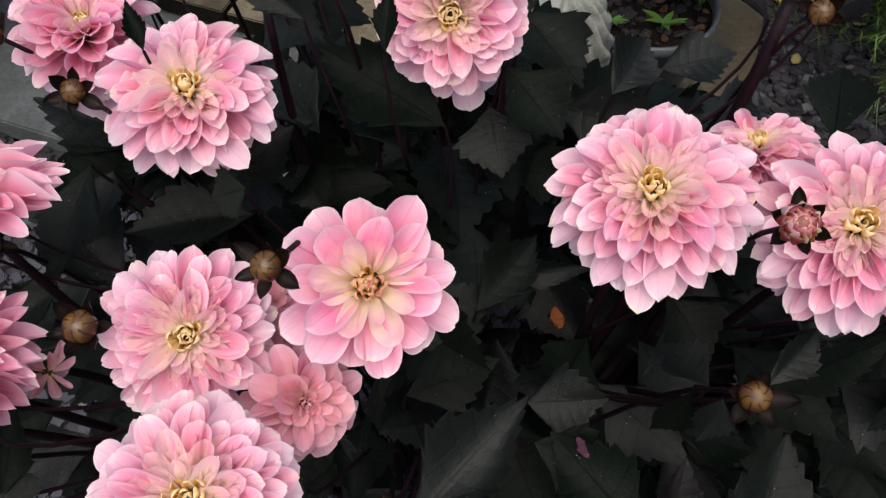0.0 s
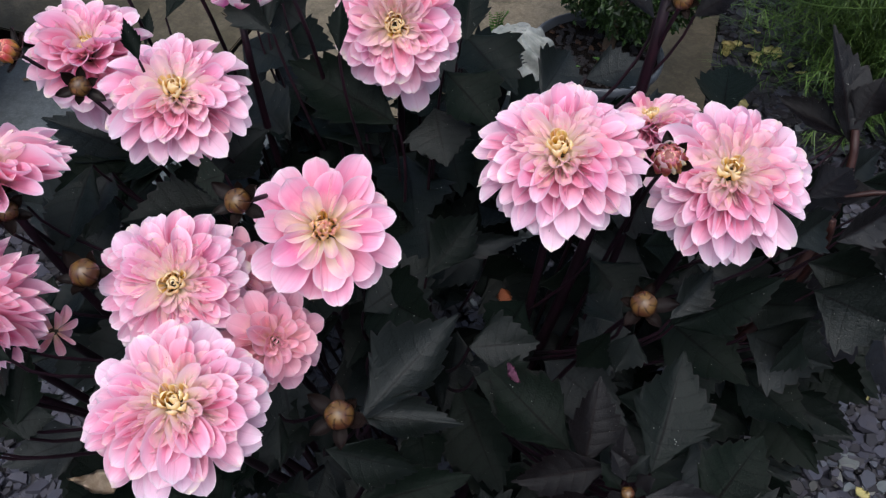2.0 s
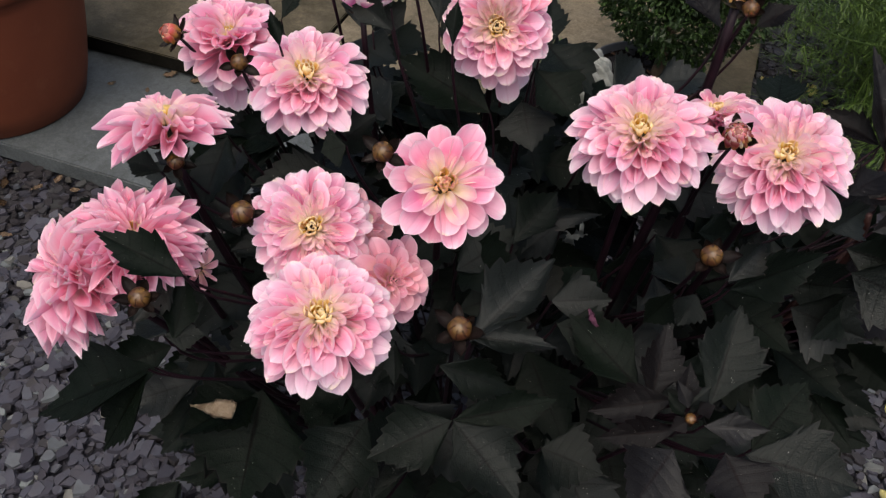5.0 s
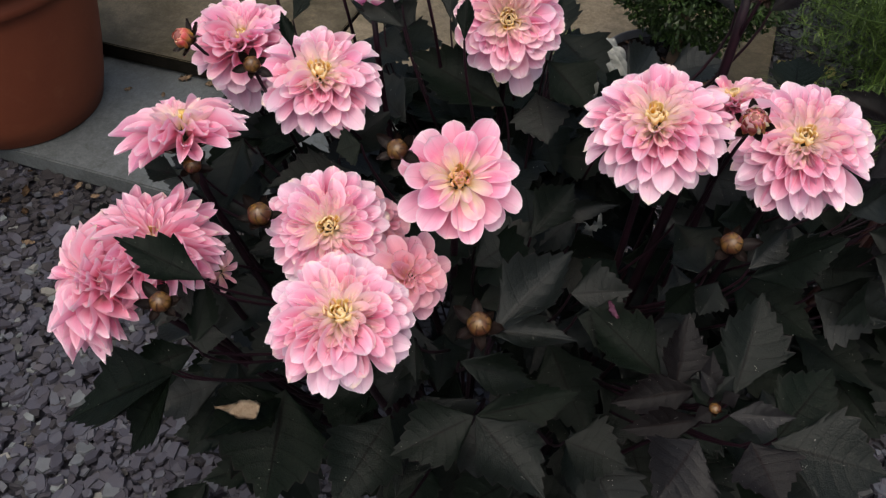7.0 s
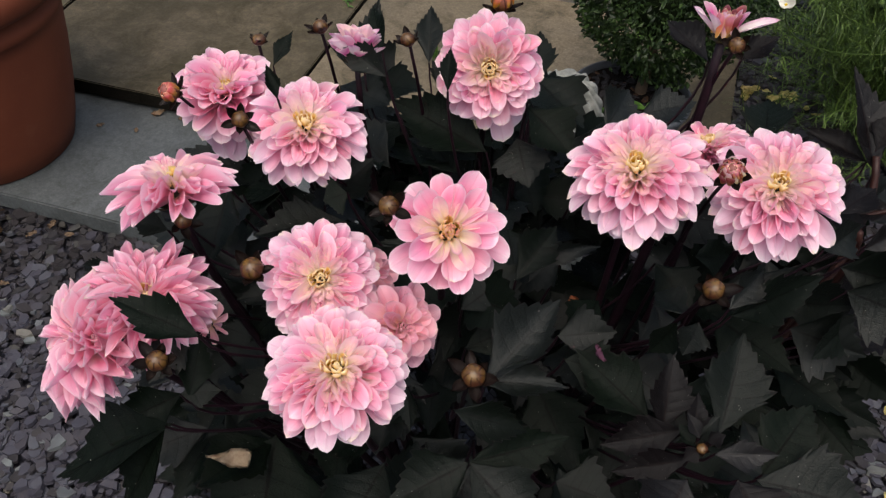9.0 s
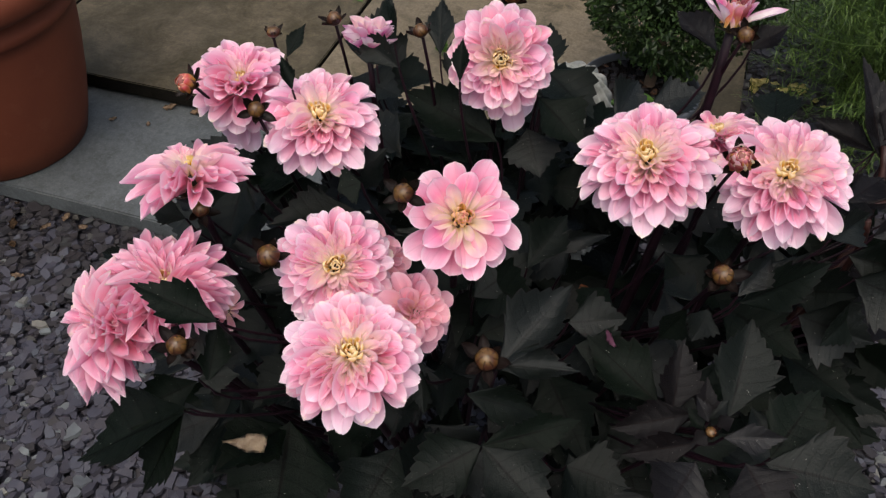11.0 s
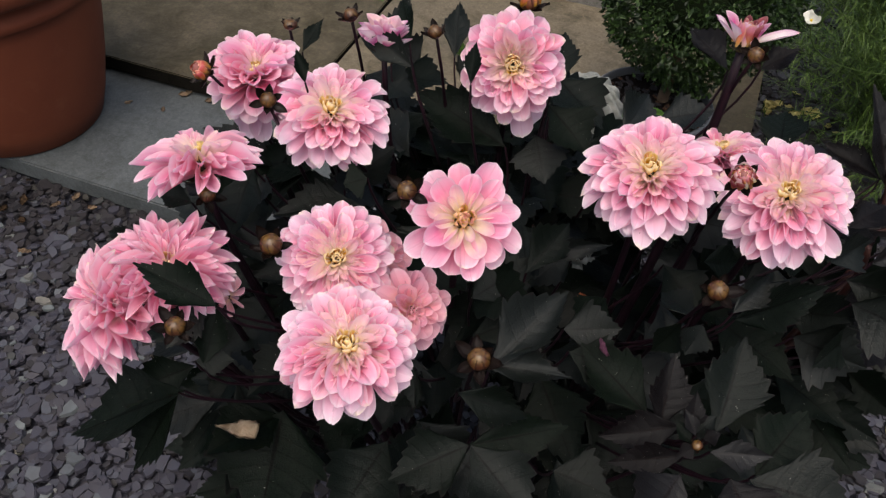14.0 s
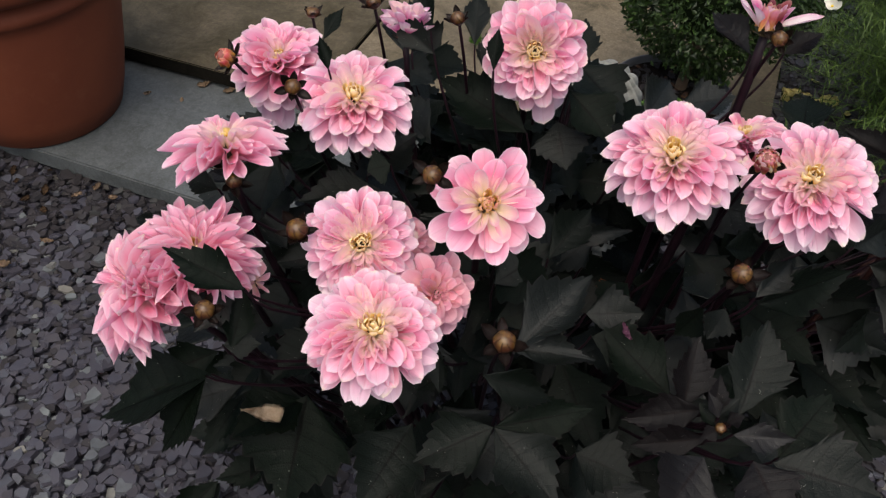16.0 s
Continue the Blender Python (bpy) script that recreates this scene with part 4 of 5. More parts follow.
leaf((0.409, 0.433, 0.573), (0.425, 0.449, 0.608), 0.030, True)
leaf((0.401, 0.428, 0.561), (0.348, 0.467, 0.572), 0.027, True)
leaf((0.432, 0.384, 0.535), (0.378, 0.399, 0.512), 0.022, True)
leaf((-0.016, 0.354, 0.695), (-0.014, 0.373, 0.725), 0.014, facing=(-0.2, -0.8, 0.6))
leaf((-0.158, 0.373, 0.674), (-0.167, 0.390, 0.698), 0.012, facing=(0.3, -0.8, 0.6))
leaf((0.391, 0.370, 0.530), (0.341, 0.368, 0.543), 0.027, True)
leaf((0.400, 0.359, 0.525), (0.429, 0.329, 0.532), 0.041, True, facing=(0.35, -0.90, 0.35))
leaf((0.396, 0.333, 0.512), (0.342, 0.290, 0.500), 0.044, True, facing=(-0.30, -0.90, 0.40))
leaf((0.395, 0.285, 0.499), (0.324, 0.252, 0.487), 0.048, True)
leaf((0.404, 0.274, 0.495), (0.405, 0.202, 0.470), 0.048, True, facing=(0.10, -0.95, 0.35))
leaf((0.353, 0.304, 0.564), (0.405, 0.320, 0.586), 0.034, True, facing=(0.10, -0.95, 0.35))
leaf((0.331, 0.292, 0.554), (0.379, 0.260, 0.556), 0.051, facing=(0.35, -0.90, 0.35))
leaf((0.331, 0.269, 0.548), (0.390, 0.232, 0.539), 0.062, facing=(-0.30, -0.90, 0.40))
leaf((0.310, 0.294, 0.573), (0.357, 0.324, 0.571), 0.034, facing=(-0.30, -0.90, 0.40))
leaf((0.347, 0.352, 0.562), (0.395, 0.384, 0.564), 0.031, True)
leaf((0.331, 0.247, 0.543), (0.292, 0.212, 0.521), 0.044, facing=(0.35, -0.90, 0.35))
leaf((-0.098, 0.523, 0.600), (-0.084, 0.598, 0.643), 0.029)
leaf((-0.107, 0.522, 0.601), (-0.125, 0.567, 0.618), 0.032)
leaf((-0.069, 0.550, 0.583), (-0.101, 0.561, 0.604), 0.045)
leaf((-0.200, 0.565, 0.581), (-0.180, 0.605, 0.600), 0.017)
leaf((-0.204, 0.508, 0.590), (-0.204, 0.543, 0.606), 0.011)
leaf((0.076, 0.500, 0.601), (0.085, 0.555, 0.632), 0.030)
leaf((-0.020, 0.482, 0.604), (-0.017, 0.510, 0.645), 0.020)
leaf((-0.032, 0.565, 0.585), (-0.030, 0.632, 0.616), 0.029)
leaf((-0.126, 0.538, 0.574), (-0.072, 0.488, 0.581), 0.050)
leaf((0.071, 0.472, 0.596), (0.133, 0.533, 0.572), 0.050)
leaf((0.196, 0.374, 0.711), (0.169, 0.423, 0.720), 0.024, True)
leaf((0.220, 0.368, 0.717), (0.249, 0.374, 0.734), 0.021, True)
leaf((-0.231, 0.291, 0.612), (-0.258, 0.305, 0.609), 0.014, True)
leaf((0.158, 0.104, 0.580), (0.149, 0.118, 0.593), 0.010, True)
leaf((0.163, 0.101, 0.580), (0.173, 0.100, 0.590), 0.011, True)
leaf((0.158, 0.098, 0.576), (0.146, 0.093, 0.569), 0.012, True)
leaf((0.254, 0.349, 0.645), (0.271, 0.407, 0.652), 0.040)
leaf((-0.068, 0.403, 0.676), (-0.109, 0.423, 0.696), 0.025)
leaf((-0.077, 0.501, 0.639), (-0.090, 0.560, 0.655), 0.020)
leaf((-0.235, 0.262, 0.629), (-0.264, 0.267, 0.634), 0.020)
leaf((-0.273, 0.235, 0.606), (-0.315, 0.259, 0.593), 0.013)
leaf((-0.205, 0.178, 0.610), (-0.230, 0.142, 0.592), 0.028)
leaf((-0.100, 0.319, 0.617), (-0.120, 0.312, 0.613), 0.031)
leaf((-0.101, 0.541, 0.573), (-0.036, 0.498, 0.593), 0.050)
leaf((0.001, 0.452, 0.526), (-0.085, 0.537, 0.537), 0.070)
leaf((0.062, 0.458, 0.535), (0.072, 0.388, 0.527), 0.048)
leaf((-0.097, 0.403, 0.549), (-0.138, 0.340, 0.562), 0.053)
leaf((-0.085, 0.402, 0.545), (-0.063, 0.363, 0.536), 0.037)
leaf((0.028, 0.410, 0.516), (0.025, 0.350, 0.496), 0.056)
leaf((0.093, 0.341, 0.520), (0.050, 0.310, 0.495), 0.037)
leaf((0.116, 0.267, 0.538), (0.084, 0.211, 0.538), 0.044)
leaf((0.000, 0.236, 0.511), (0.062, 0.256, 0.523), 0.041)
leaf((0.164, 0.287, 0.564), (0.191, 0.247, 0.549), 0.041)
leaf((-0.211, 0.365, 0.558), (-0.224, 0.327, 0.536), 0.038)


def branch(*points, radius=0.0030):
    """A bare reddish side stem of the dahlia."""
    pts = [p - ROOT for p in bezier(*points, 10)]
    v, f, uv = tube(pts, [radius * (1.5 - 0.06 * i) for i in range(10)], 8)
    piece("stem", build_mesh("stem", v, f, RED_STEM, uv), plant)


branch((0.32, 0.33, 0.38), (0.42, 0.38, 0.50), (0.407, 0.426, 0.570), radius=0.0036)
branch((0.30, 0.31, 0.38), (0.38, 0.33, 0.50), (0.360, 0.330, 0.560))
branch((0.400, 0.392, 0.520), (0.42, 0.388, 0.535), (0.436, 0.384, 0.536), radius=0.0020)

# leaves deeper in the bush
fill = random.Random(5)
for k in range(520):
    a, q = fill.uniform(0, 2 * math.pi), math.sqrt(fill.random())
    x, y = 0.04 + 0.40 * q * math.cos(a), 0.36 + 0.28 * q * math.sin(a)
    top = min(0.59, 0.40 + 0.62 * (y - 0.06)) - 0.30 * q ** 4
    z = top - 0.36 * fill.random() ** 1.4
    bare = (x < -0.10 and y < 0.27 and z < 0.40) or (0.05 < x < 0.17 and 0.20 < y < 0.40 and z > 0.43)
    out = Vector((math.cos(a), math.sin(a) - 0.35, 0))
    d = (out * fill.uniform(0.3, 1.0) + Vector((fill.gauss(0, 0.45), fill.gauss(0, 0.45), fill.uniform(-0.7, 0.2)))).normalized()
    size = fill.uniform(0.06, 0.10)
    wide = size * fill.uniform(0.5, 0.66)
    if not bare:
        leaf((x, y, z), Vector((x, y, z)) + d * size, wide, stalk=k % 4 == 0, inner=k > 70)

for k in range(90):
    x, y, z = fill.uniform(-0.14, 0.34), fill.uniform(0.34, 0.56), fill.uniform(0.38, 0.54)
    z = min(z, 0.50 + 0.3 * max(0.0, x))
    d = Vector((fill.gauss(0, 0.7), fill.gauss(-0.3, 0.5), fill.uniform(-0.6, 0.3))).normalized()
    size = fill.uniform(0.06, 0.10)
    wide = size * fill.uniform(0.5, 0.66)
    if not (x < 0.18 and y < 0.40 and z > 0.43):
        leaf((x, y, z), Vector((x, y, z)) + d * size, wide, stalk=False)

# old leaves low in the bush, over the gravel
for k in range(130):
    x, y, z = fill.uniform(0.02, 0.42), fill.uniform(0.20, 0.46), fill.uniform(0.16, 0.40)
    d = Vector((fill.gauss(0.2, 0.6), fill.gauss(-0.5, 0.5), fill.uniform(-0.5, 0.2))).normalized()
    size = fill.uniform(0.07, 0.11)
    wide = size * fill.uniform(0.55, 0.70)
    if k > 95:
        x, y, z = x * 0.35 + 0.36, y * 0.7 + 0.22, z * 0.6 + 0.22
    if y > 0.22 + 0.45 * max(0.0, x - 0.22):
        leaf((x, y, z), Vector((x, y, z)) + d * size, wide, stalk=False, inner=True, facing=(fill.uniform(-0.5, 0.5), -0.85, 0.45))

tagged(piece("inner_leaves", build_mesh("inner_leaves", inner_v, inner_f, LEAF_INNER, inner_uv), plant), kind="stuff")

# ---- half-open bloom on a tall stem ----
def star_bloom(at, radius):
    f = Vector((0.0, 0.06, 1.0)).normalized()
    m = Matrix.Translation(Vector(at) - ROOT) @ f.to_track_quat("Z", "Y").to_matrix().to_4x4()
    v, fc = sepals(radius * 0.5, 7, 1.0)
    bv, bf = lathe([(0.0, -0.5 * radius), (0.22 * radius, -0.45 * radius), (0.34 * radius, -0.1 * radius), (0.3 * radius, 0.3 * radius), (0.0, 0.6 * radius)], 14)
    o = len(bv)
    bv += [Vector(p) + Vector((0, 0, -0.25 * radius)) for p in v]
    bf += [tuple(i + o for i in q) for q in fc]
    head = piece("bloom", build_mesh("bloom", bv, bf, CALYX), plant, m, "half-open bloom with white and magenta petals")
    r = random.Random(3)
    for k in range(18):
        th = k * 2.39996
        lean = radians(-20 + 1.0 * k)
        out = Vector((math.cos(th), math.sin(th), 0))
        d = out * math.sin(lean) + Vector((0, 0, math.cos(lean)))
        pool = (P_MAROON, P_GOLD, P_MAGENTA)[k % 3]
        piece("petal", r.choice(pool), head, basis(out * radius * (0.30 + 0.030 * k), d, -out, radius * 0.50, radius * (1.25 + 0.012 * k), radius))
    for th, lean, long, wide, pool in ((3.0, 66, 2.5, 0.75, P_WHITE), (2.7, 22, 1.6, 0.7, P_MAGENTA), (3.45, 18, 1.6, 0.7, P_MAROON), (-0.05, 44, 2.1, 0.85, P_WHITE), (0.45, 30, 1.8, 0.7, P_WHITE), (-0.55, 34, 1.8, 0.7, P_MAGENTA), (1.57, 10, 1.5, 0.6, P_GOLD), (2.2, 14, 1.5, 0.6, P_MAROON)):
        out = Vector((math.cos(th), math.sin(th), 0))
        d = out * math.sin(radians(lean)) + Vector((0, 0, math.cos(radians(lean))))
        piece("petal", r.choice(pool), head, basis(out * radius * 0.50, d, -out + Vector((0, 0, 0.3)), radius * wide, radius * long, radius * 1.2))
    stem(Vector(at) - f * radius * 0.5, f, 0.0036)


star_bloom((0.197, 0.362, 0.744), 0.0140)


# ---- box shrub in its pot ----
def crown_leaves(centre, radius, n, size, seed, material, squash=1.0):
    rg = np.random.default_rng(seed)
    verts, faces = [], []
    c = np.array(centre)
    for k in range(n):
        d = rg.normal(size=3)
        d /= np.linalg.norm(d)
        bump = 1 + 0.10 * noise.noise(Vector(d * 3.1)) + 0.13 * noise.noise(Vector(d * 9.0)) + 0.05 * noise.noise(Vector(d * 22.0))
        p = c + d * radius * bump * (1 - 0.22 * rg.random() ** 2) * np.array((1, 1, squash))
        up = d * 0.7 + rg.normal(size=3) * 0.6
        y = Vector(up).normalized()
        x = y.cross(Vector(rg.normal(size=3))).normalized()
        z = x.cross(y)
        s = size * rg.uniform(0.6, 1.2)
        o = len(verts)
        q = Vector(p)
        verts += [q, q + x * s * 0.28 + y * s * 0.45 + z * s * 0.1, q + y * s, q - x * s * 0.28 + y * s * 0.45 + z * s * 0.1, q + y * s * 0.45]
        faces += [(o, o + 1, o + 4), (o + 1, o + 2, o + 4), (o + 2, o + 3, o + 4), (o + 3, o, o + 4)]
    return verts, faces


POT = Vector((0.312, 0.985, PATIO_TOP))


def round_pot():
    pot = tagged(new("plant_pot"), "round grey plastic pot filled with dark soil", "plant pot")
    pot.location = POT
    prof = [(0.0, 0.001), (0.075, 0.0), (0.079, 0.004), (0.097, 0.158), (0.103, 0.160), (0.106, 0.166), (0.106, 0.176), (0.103, 0.179), (0.099, 0.177), (0.097, 0.16), (0.092, 0.14)]
    v, f = lathe(prof, 56)
    piece("body", build_mesh("pot_body", v, f, PLASTIC), pot)
    v, f = lathe([(0.0, 0.168), (0.03, 0.170), (0.06, 0.167), (0.0975, 0.165)], 40)
    v = [(a, b, c + 0.004 * noise.noise(Vector((a * 90, b * 90, 3)))) for a, b, c in v]
    piece("soil", build_mesh("pot_soil", v, f, SOIL), pot, label="dark potting soil with bark bits")
    rg = np.random.default_rng(31)
    bits = [build_mesh("slate_chip", *chip_shape(rg, 0.0100), BARK_BIT if i == 0 else DARK_CHIP, smooth=False) for i in range(6)]
    for k in range(170):
        a, q = rg.uniform(0, 6.283), 0.091 * math.sqrt(rg.random())
        m = Matrix.Translation((q * math.cos(a), q * math.sin(a), 0.1710)) @ Euler((rg.normal(0, 0.2), rg.normal(0, 0.2), rg.uniform(0, 6.28))).to_matrix().to_4x4() @ Matrix.Scale(rg.uniform(0.5, 0.95), 4)
        piece("slate_chip", bits[k % 6], pot, m)
    return pot


round_pot()
shrub = tagged(new("box_shrub"), "clipped green box ball growing in a grey pot", "shrub")
shrub.location = POT + Vector((0.020, 0.015, 0.16))
v, f, uv = tube([(0, 0, -0.02), (0.006, 0.0, 0.08), (0.026, 0.03, 0.20)], [0.011, 0.009, 0.007], 9)
piece("trunk", build_mesh("trunk", v, f, BARK, uv), shrub)
v, f = crown_leaves((0.03, 0.045, 0.212), 0.158, 15000, 0.0120, 21, BOX_LEAF, 1.10)
tagged(piece("crown", build_mesh("crown", v, f, BOX_LEAF, smooth=False), shrub), kind="stuff")
# Added dark ball behind the leaves: the crown's inner shade as a solid.
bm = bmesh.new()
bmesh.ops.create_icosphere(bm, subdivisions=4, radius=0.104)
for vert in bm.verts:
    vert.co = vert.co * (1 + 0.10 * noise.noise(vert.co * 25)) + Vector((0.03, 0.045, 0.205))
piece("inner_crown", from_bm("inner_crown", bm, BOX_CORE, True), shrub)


def seedling(at, spread, count, seed, label, material=WEED, rise=0.5):
    r = random.Random(seed)
    weed = tagged(new("weed"), label, "weed")
    weed.location = at
    v, f, uv = tube([(0, 0, -0.004), (0, 0, spread * 0.5)], [0.0012, 0.0009], 6)
    piece("stem", build_mesh("stem", v, f, material, uv), weed)
    for k in range(count):
        th = k * 2.39996
        d = Vector((math.cos(th), math.sin(th), rise + r.uniform(-0.2, 0.5)))
        verts, rows = [], 6
        for i in range(rows):
            t = i / (rows - 1)
            w = 0.16 * math.sin(math.pi * min(1, t * 0.93 + 0.07))
            for j in (-1, 0, 1):
                verts.append((w * j, t, -0.3 * t * t + 0.06 * abs(j)))
        me = build_mesh("leaf", verts, grid_faces(rows, 3), material)
        s = spread * r.uniform(0.7, 1.1)
        piece("leaf", me, weed, basis((0, 0, spread * r.uniform(0.1, 0.5)), d, (0, 0, 1), s, s, s))
    return weed


seedling(POT + Vector((0.015, -0.055, 0.168)), 0.034, 6, 2, "small green seedling in the pot soil")
seedling(POT + Vector((-0.055, -0.05, 0.166)), 0.026, 9, 4, "feathery green seedling in the pot soil")


# ---- feathery white-flowered plant ----
def feathery_plant(at, seed, label):
    thing = tagged(new("feathery_plant"), label, "flowering plant", "feathery plants by the patio")
    thing.location = at
    rg = np.random.default_rng(seed)
    verts, faces = [], []

    def strand(p, d, size, width):
        side = d.cross(Vector((0.1, 0.2, 1))).normalized()
        o = len(verts)
        bend = Vector(rg.normal(size=3)) * 0.25
        for i in range(4):
            t = i / 3
            q = p + d * size * t + bend * size * t * t
            w = width * (1 - 0.8 * t)
            verts.extend((q - side * w, q + side * w))
        for i in range(3):
            faces.append((o + 2 * i, o + 2 * i + 1, o + 2 * i + 3, o + 2 * i + 2))

    for k in range(220):
        a, q = rg.uniform(0, 6.283), math.sqrt(rg.random())
        lean = Vector((math.cos(a) * q, math.sin(a) * q, 0))
        tip = lean * 0.38 + Vector((0, 0, rg.uniform(0.30, 0.58) - 0.25 * q * q))
        pts = bezier(lean * 0.05, lean * 0.12 + Vector((0, 0, tip.z * 0.7)), tip, 14)
        v, f, uv = tube(pts, [0.0016 - 0.00008 * i for i in range(14)], 5)
        o = len(verts)
        verts.extend(v)
        faces.extend(tuple(i + o for i in face) for face in f)
        for i in range(3, 14):
            for j in range(4):
                d = Vector(rg.normal(size=3))
                d = (d.normalized() + (pts[i] - pts[i - 1]).normalized() * 0.8).normalized()
                size = rg.uniform(0.025, 0.055)
                strand(pts[i], d, size, 0.0013)
                for h in (0.3, 0.5, 0.7):
                    e = (d + Vector(rg.normal(size=3)) * 0.55).normalized()
                    strand(pts[i] + d * size * h, e, size * 0.5, 0.0010)
    tagged(piece("foliage", build_mesh("foliage", verts, faces, FEATHER, smooth=False), thing), kind="stuff")
    return thing


FEATHERY = Vector((0.93, 1.16, 0.0))
feathery = feathery_plant(FEATHERY, 12, "feathery green plant with white yellow-hearted flowers")
feathery_plant(Vector((1.02, 1.52, 0.0)), 13, "feathery green plant without flowers behind its neighbour")


def white_flower(at, facing, radius, petals=5):
    f = Vector(facing).normalized()
    m = Matrix.Translation(Vector(at) - FEATHERY) @ f.to_track_quat("Z", "Y").to_matrix().to_4x4()
    v, fc = lathe([(0.0, 0.24 * radius), (0.10 * radius, 0.22 * radius), (0.16 * radius, 0.10 * radius), (0.12 * radius, -0.02 * radius)], 16)
    head = piece("flower_heart", build_mesh("flower_heart", v, fc, YELLOW), feathery, m, "small yellow flower heart")
    for k in range(petals):
        th = 2 * math.pi * k / petals
        d = Vector((math.cos(th), math.sin(th), 0.55 + 0.25 * math.sin(k * 2.1)))
        verts, rows, cols = [], 6, 5
        for i in range(rows):
            t = i / (rows - 1)
            w = 0.5 * (0.25 + 0.75 * math.sin(min(1, t / 0.75) * math.pi / 2)) * (1 if t < 0.9 else 0.86)
            for j in range(cols):
                u = j / 2 - 1
                verts.append((w * u, t - 0.08 * u * u * t, 0.16 * u * u + 0.10 * t * t + 0.02 * math.sin(5 * u + k)))
        piece("petal", build_mesh("petal", verts, grid_faces(rows, cols), WHITE_PETAL), head, basis((0, 0, 0), d, (0, 0, 1), radius * 1.0, radius * (0.9 + 0.15 * math.cos(k * 3)), radius))
    pts = [p - FEATHERY for p in bezier(Vector(at) - f * 0.004, Vector(at) - Vector((-0.03, -0.04, 0.12)), FEATHERY + Vector((-0.06, -0.04, 0.25)), 10)]
    v, fc, uv = tube(pts, [0.0009] * 10, 5)
    piece("flower_stalk", build_mesh("flower_stalk", v, fc, FEATHER, uv), feathery)


white_flower((0.433, 0.777, 0.536), (-0.35, -0.45, 0.82), 0.0135)
white_flower((0.560, 0.640, 0.430), (-0.35, -0.4, 0.85), 0.016)
white_flower((0.440, 0.900, 0.590), (-0.5, 0.3, 0.8), 0.0135)


# ---- white stone ornament ----
def ornament(x, y, top):
    rows, cols = 110, 128
    verts = []
    for i in range(rows):
        t = i / (rows - 1)
        z = top * t
        body = 0.055 + 0.02 * math.sin(t * 5.0) - 0.012 * t
        if t > 0.72:
            q = (t - 0.72) / 0.28
            body = 0.058 * max(0.02, 1 - q ** 2.4) ** 0.5
        for j in range(cols):
            a = 2 * math.pi * j / cols
            phase = 12 * a + 60 * t + 2.4 * math.sin(2 * a + 8 * t) + 1.2 * math.sin(5 * a - 17 * t)
            lock = 0.012 * (abs(math.sin(phase / 2)) ** 0.7 - 0.6) * (1 if t > 0.45 else 0.4) * (1 if t < 0.97 else 0.3)
            verts.append(((body + lock) * math.cos(a), (body + lock) * math.sin(a) * 0.85, z + 1.2 * lock * max(0.0, (t - 0.72) / 0.28)))
    faces = [(i * cols + j, i * cols + (j + 1) % cols, (i + 1) * cols + (j + 1) % cols, (i + 1) * cols + j) for i in range(rows - 1) for j in range(cols)]
    faces.append(tuple((rows - 1) * cols + j for j in range(cols)))
    ob = tagged(piece("stone_ornament", build_mesh("stone_ornament", verts, faces, WHITE_STONE)), "weathered white stone ornament with carved wavy top", "ornament")
    ob.location = (x, y, GREY_TOP)
    return ob


ornament(0.160, 0.775, 0.395)

# ---- weeds in the joints ----
for k in range(6):
    t = k / 5
    seedling(Vector((-0.228 + 0.056 * t + (0.0, -0.012, -0.016, -0.010, 0.0, 0.004)[k], 1.585 + 0.14 * t, PATIO_TOP - 0.004)), (0.016, 0.020, 0.026, 0.024, 0.018, 0.014)[k], (9, 16, 24, 22, 14, 9)[k], 7 + k, "tuft of green weed in a paving joint", rise=0.25)


def fern(at, tall, seed):
    r = random.Random(seed)
    weed = tagged(new("weed"), "pale green ferny weed growing beside paving", "weed")
    weed.location = at
    verts, faces = [], []
    for k in range(5):
        th = r.uniform(0, 6.28)
        tip = Vector((math.cos(th) * 0.25, math.sin(th) * 0.25, 1)) * tall * r.uniform(0.7, 1.0)
        pts = bezier((0, 0, 0), Vector((0, 0, tip.z * 0.6)), tip, 12)
        for i in range(2, 12):
            for s in (-1, 1):
                side = Vector((-math.sin(th), math.cos(th), 0.25)).normalized() * s
                ln = tall * 0.22 * (1.15 - i / 12)
                o = len(verts)
                verts += [pts[i], pts[i] + side * ln * 0.5 + Vector((0, 0, ln * 0.22)), pts[i] + side * ln, pts[i] + side * ln * 0.5 - Vector((0, 0, ln * 0.10))]
                faces.append((o, o + 1, o + 2, o + 3))
        v, f, uv = tube(pts, [0.0008] * 12, 4)
        o = len(verts)
        verts += v
        faces += [tuple(i + o for i in q) for q in f]
    tagged(piece("fronds", build_mesh("fronds", verts, faces, WEED, smooth=False), weed), kind="stuff")


fern(along(0.70, 0.30, PATIO_TOP), 0.085, 3)
fern(along(0.93, 0.25, PATIO_TOP), 0.10, 5)


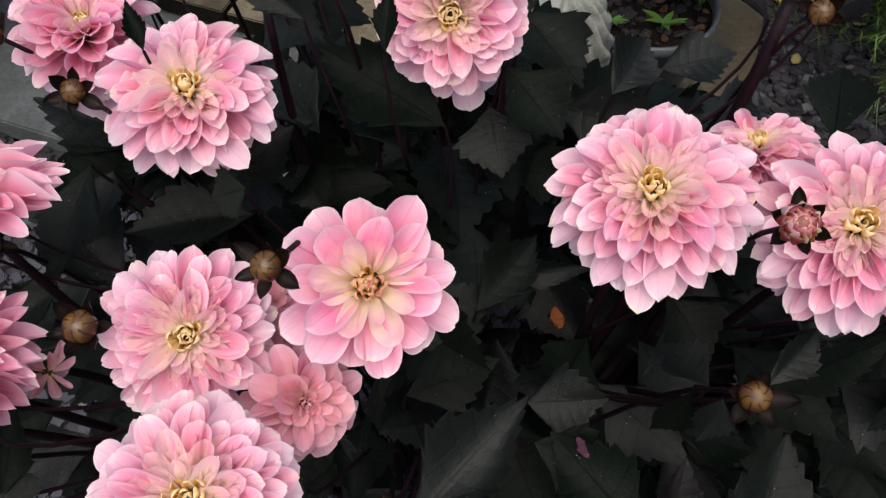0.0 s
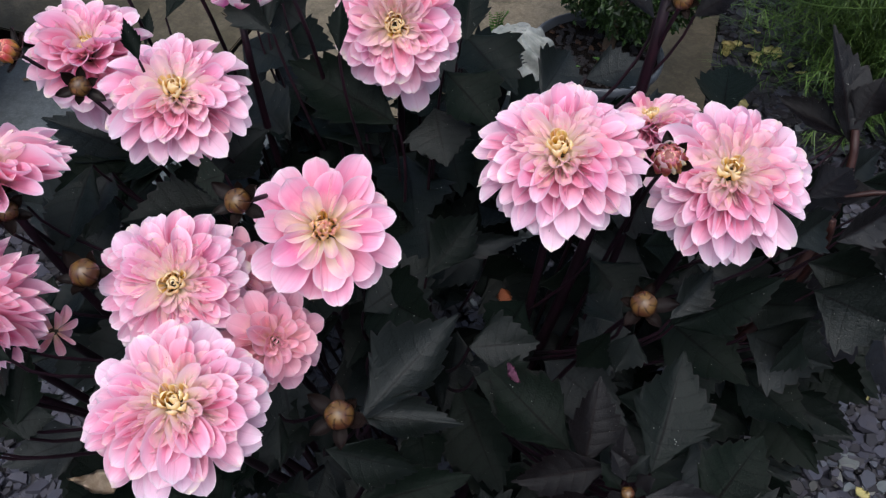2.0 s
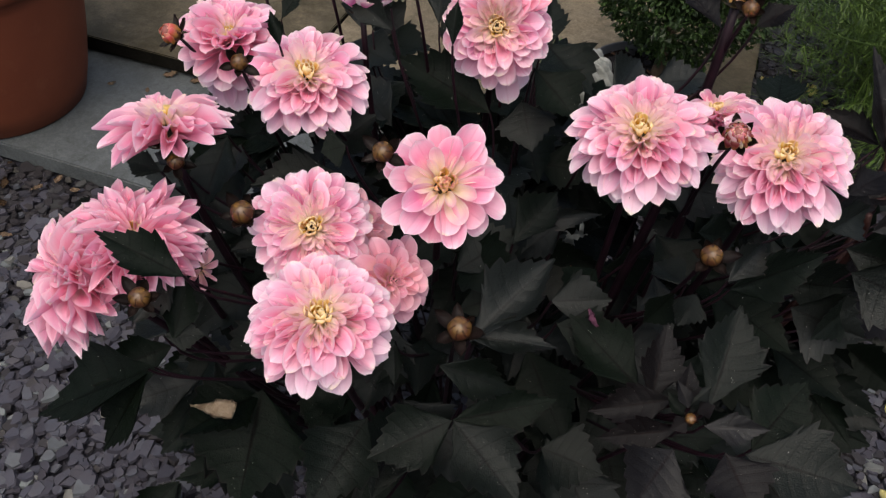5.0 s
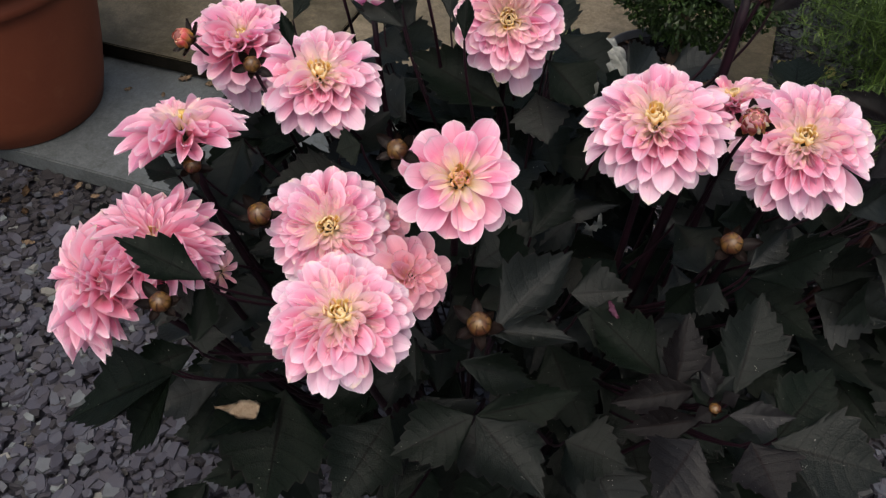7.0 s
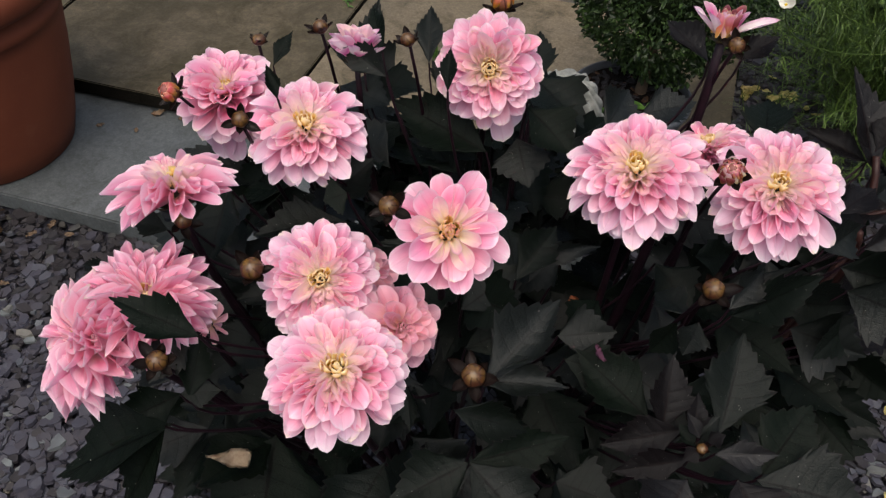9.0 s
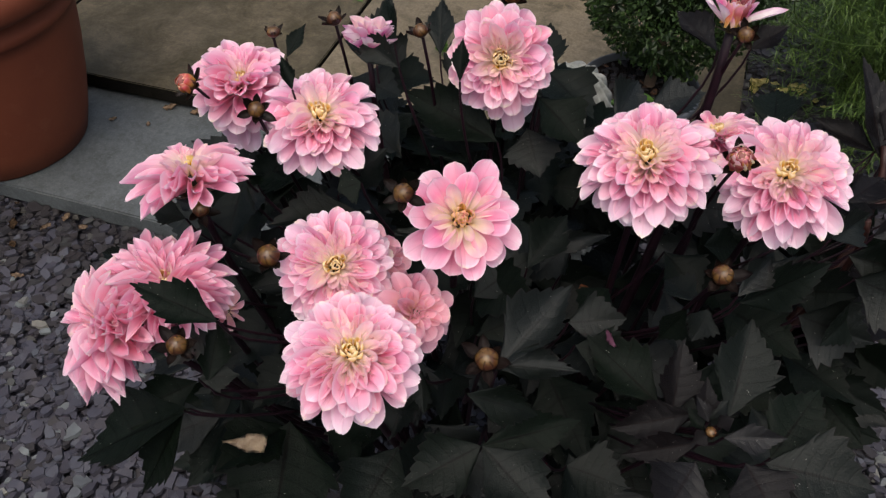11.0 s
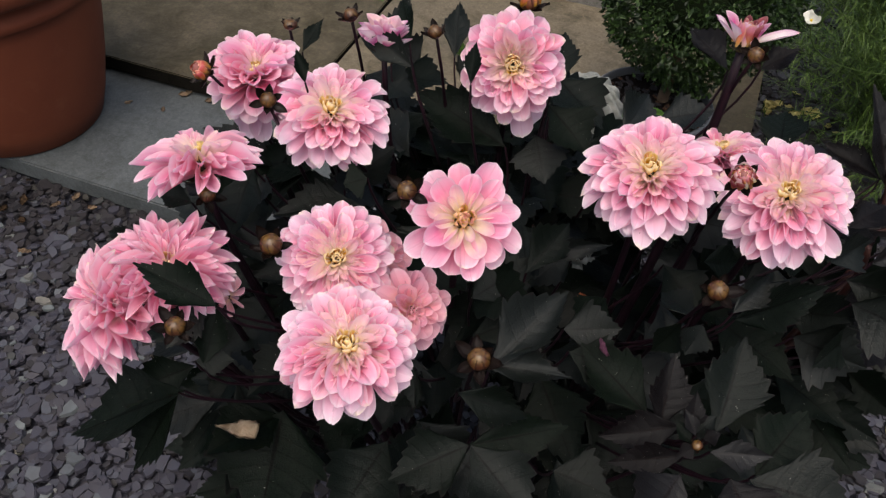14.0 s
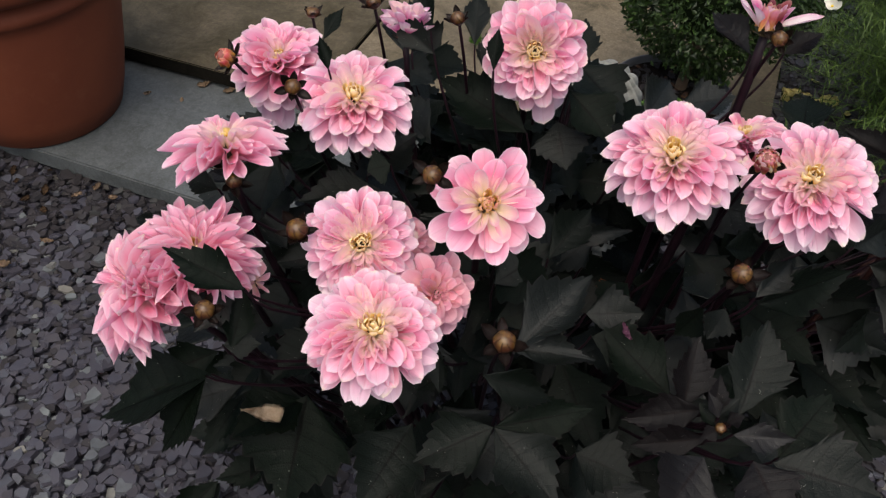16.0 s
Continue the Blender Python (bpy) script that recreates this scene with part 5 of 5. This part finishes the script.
# ---- fallen leaves and petals ----
def fallen(at, size, wide, turn, material, name, label, tilt=0.0, curl=0.25, ragged=0.5, paddle=False):
    rows, cols = 15, 5
    verts = []
    for i in range(rows):
        t = i / (rows - 1)
        w = 0.5 * wide * max(0.03, math.sin(math.pi * min(1, t * 0.95 + 0.04))) ** 0.8
        if paddle:
            w = 0.5 * wide * (0.06 + 0.94 * math.sin(math.pi / 2 * min(1.0, t / 0.78)) ** 1.7) * (1.0 if t < 0.9 else 0.80)
        for j in range(cols):
            u = j / 2 - 1
            rag = 1 + ragged * noise.noise(Vector((t * 9, u * 2 + turn, at[0] * 90)))
            verts.append((w * u * rag, t - 0.5, curl * (t - 0.5) ** 2 + 0.10 * wide * u * u + 0.14 * noise.noise(Vector((t * 6, u * 2.5, turn)))))
    bm = bmesh.new()
    made = [bm.verts.new(p) for p in verts]
    for q in grid_faces(rows, cols):
        bm.faces.new([made[i] for i in q])
    bmesh.ops.solidify(bm, geom=bm.faces[:], thickness=0.012)
    heap = {"fallen_leaf": "yellowed leaves on the gravel", "leaf_scrap": "leaf scraps by the edging"}.get(name, "")
    ob = tagged(new(name, from_bm(name, bm, material, True)), label, "petal" if "petal" in name else "leaf", heap)
    ob.matrix_basis = Matrix.Translation(at) @ Euler((tilt, 0.1, turn)).to_matrix().to_4x4() @ Matrix.Scale(size, 4)
    return ob


leaf((-0.175, 0.205, 0.415), (-0.228, 0.152, 0.433), 0.060)
fallen((-0.205, 0.170, 0.442), 0.042, 0.48, -1.72, DEAD_LEAF, "dried_leaf", "flat dry tan leaf caught on dahlia foliage", 0.15, 0.10, 0.25, True)
fallen((0.096, 0.172, 0.589), 0.016, 0.50, 0.9, MAUVE, "fallen_petal", "limp mauve petal caught on dark foliage", 0.9, 0.25, 0.1)
fallen((0.110, 0.325, 0.466), 0.018, 0.7, 0.4, RUST_LEAF, "rusty_leaf", "small rust orange dead leaf on dark foliage", 0.5)
scatter = random.Random(9)


def yellow(x, y, size, z=0.012):
    fallen((x, y, z), size, scatter.uniform(0.5, 0.8), scatter.uniform(0, 6.28), YELLOW_LEAF, "fallen_leaf", "small yellowed leaf fallen on slate gravel", scatter.uniform(-0.3, 0.3))


yellow(0.667, 0.500, 0.022)
yellow(0.640, 0.600, 0.026)
yellow(0.613, 0.354, 0.022)
yellow(0.632, 0.322, 0.024)
yellow(0.603, 0.658, 0.028)
yellow(0.585, 0.547, 0.026)
yellow(0.656, 1.147, 0.030)
yellow(0.691, 1.342, 0.034)
yellow(0.720, 1.310, 0.030)
yellow(0.767, 1.311, 0.034)
yellow(0.800, 1.250, 0.022)
yellow(0.745, 1.390, 0.020)


for k in range(9):
    yellow(scatter.uniform(0.655, 0.80), scatter.uniform(1.26, 1.37), scatter.uniform(0.022, 0.040), scatter.uniform(0.010, 0.020))


def debris(x, y, z, size):
    fallen((x, y, z + 0.004), size, 0.6, scatter.uniform(0, 6.28), BROWN_LEAF, "leaf_scrap", "scrap of dry brown leaf on grey edging", 0.2)


debris(-0.709, 1.174, GREY_TOP, 0.018)
debris(-0.632, 1.157, GREY_TOP, 0.014)
debris(-0.600, 1.215, GREY_TOP, 0.030)
debris(-0.540, 1.200, GREY_TOP, 0.030)
debris(-0.730, 0.905, 0.010, 0.026)
debris(-0.690, 0.880, 0.010, 0.022)
debris(-0.770, 0.760, 0.010, 0.024)
debris(-0.820, 0.700, 0.010, 0.028)
debris(-0.760, 0.880, 0.010, 0.024)
for k in range(44):
    q = scatter.uniform(-1.0, 0.15)
    p = along(q, -0.335 - scatter.uniform(0.0, 0.10), 0.0)
    fallen((p.x, p.y, 0.012), scatter.uniform(0.012, 0.026), 0.6, scatter.uniform(0, 6.28), LITTER, "leaf_scrap", "scrap of dark brown leaf on slate gravel", scatter.uniform(-0.3, 0.3))
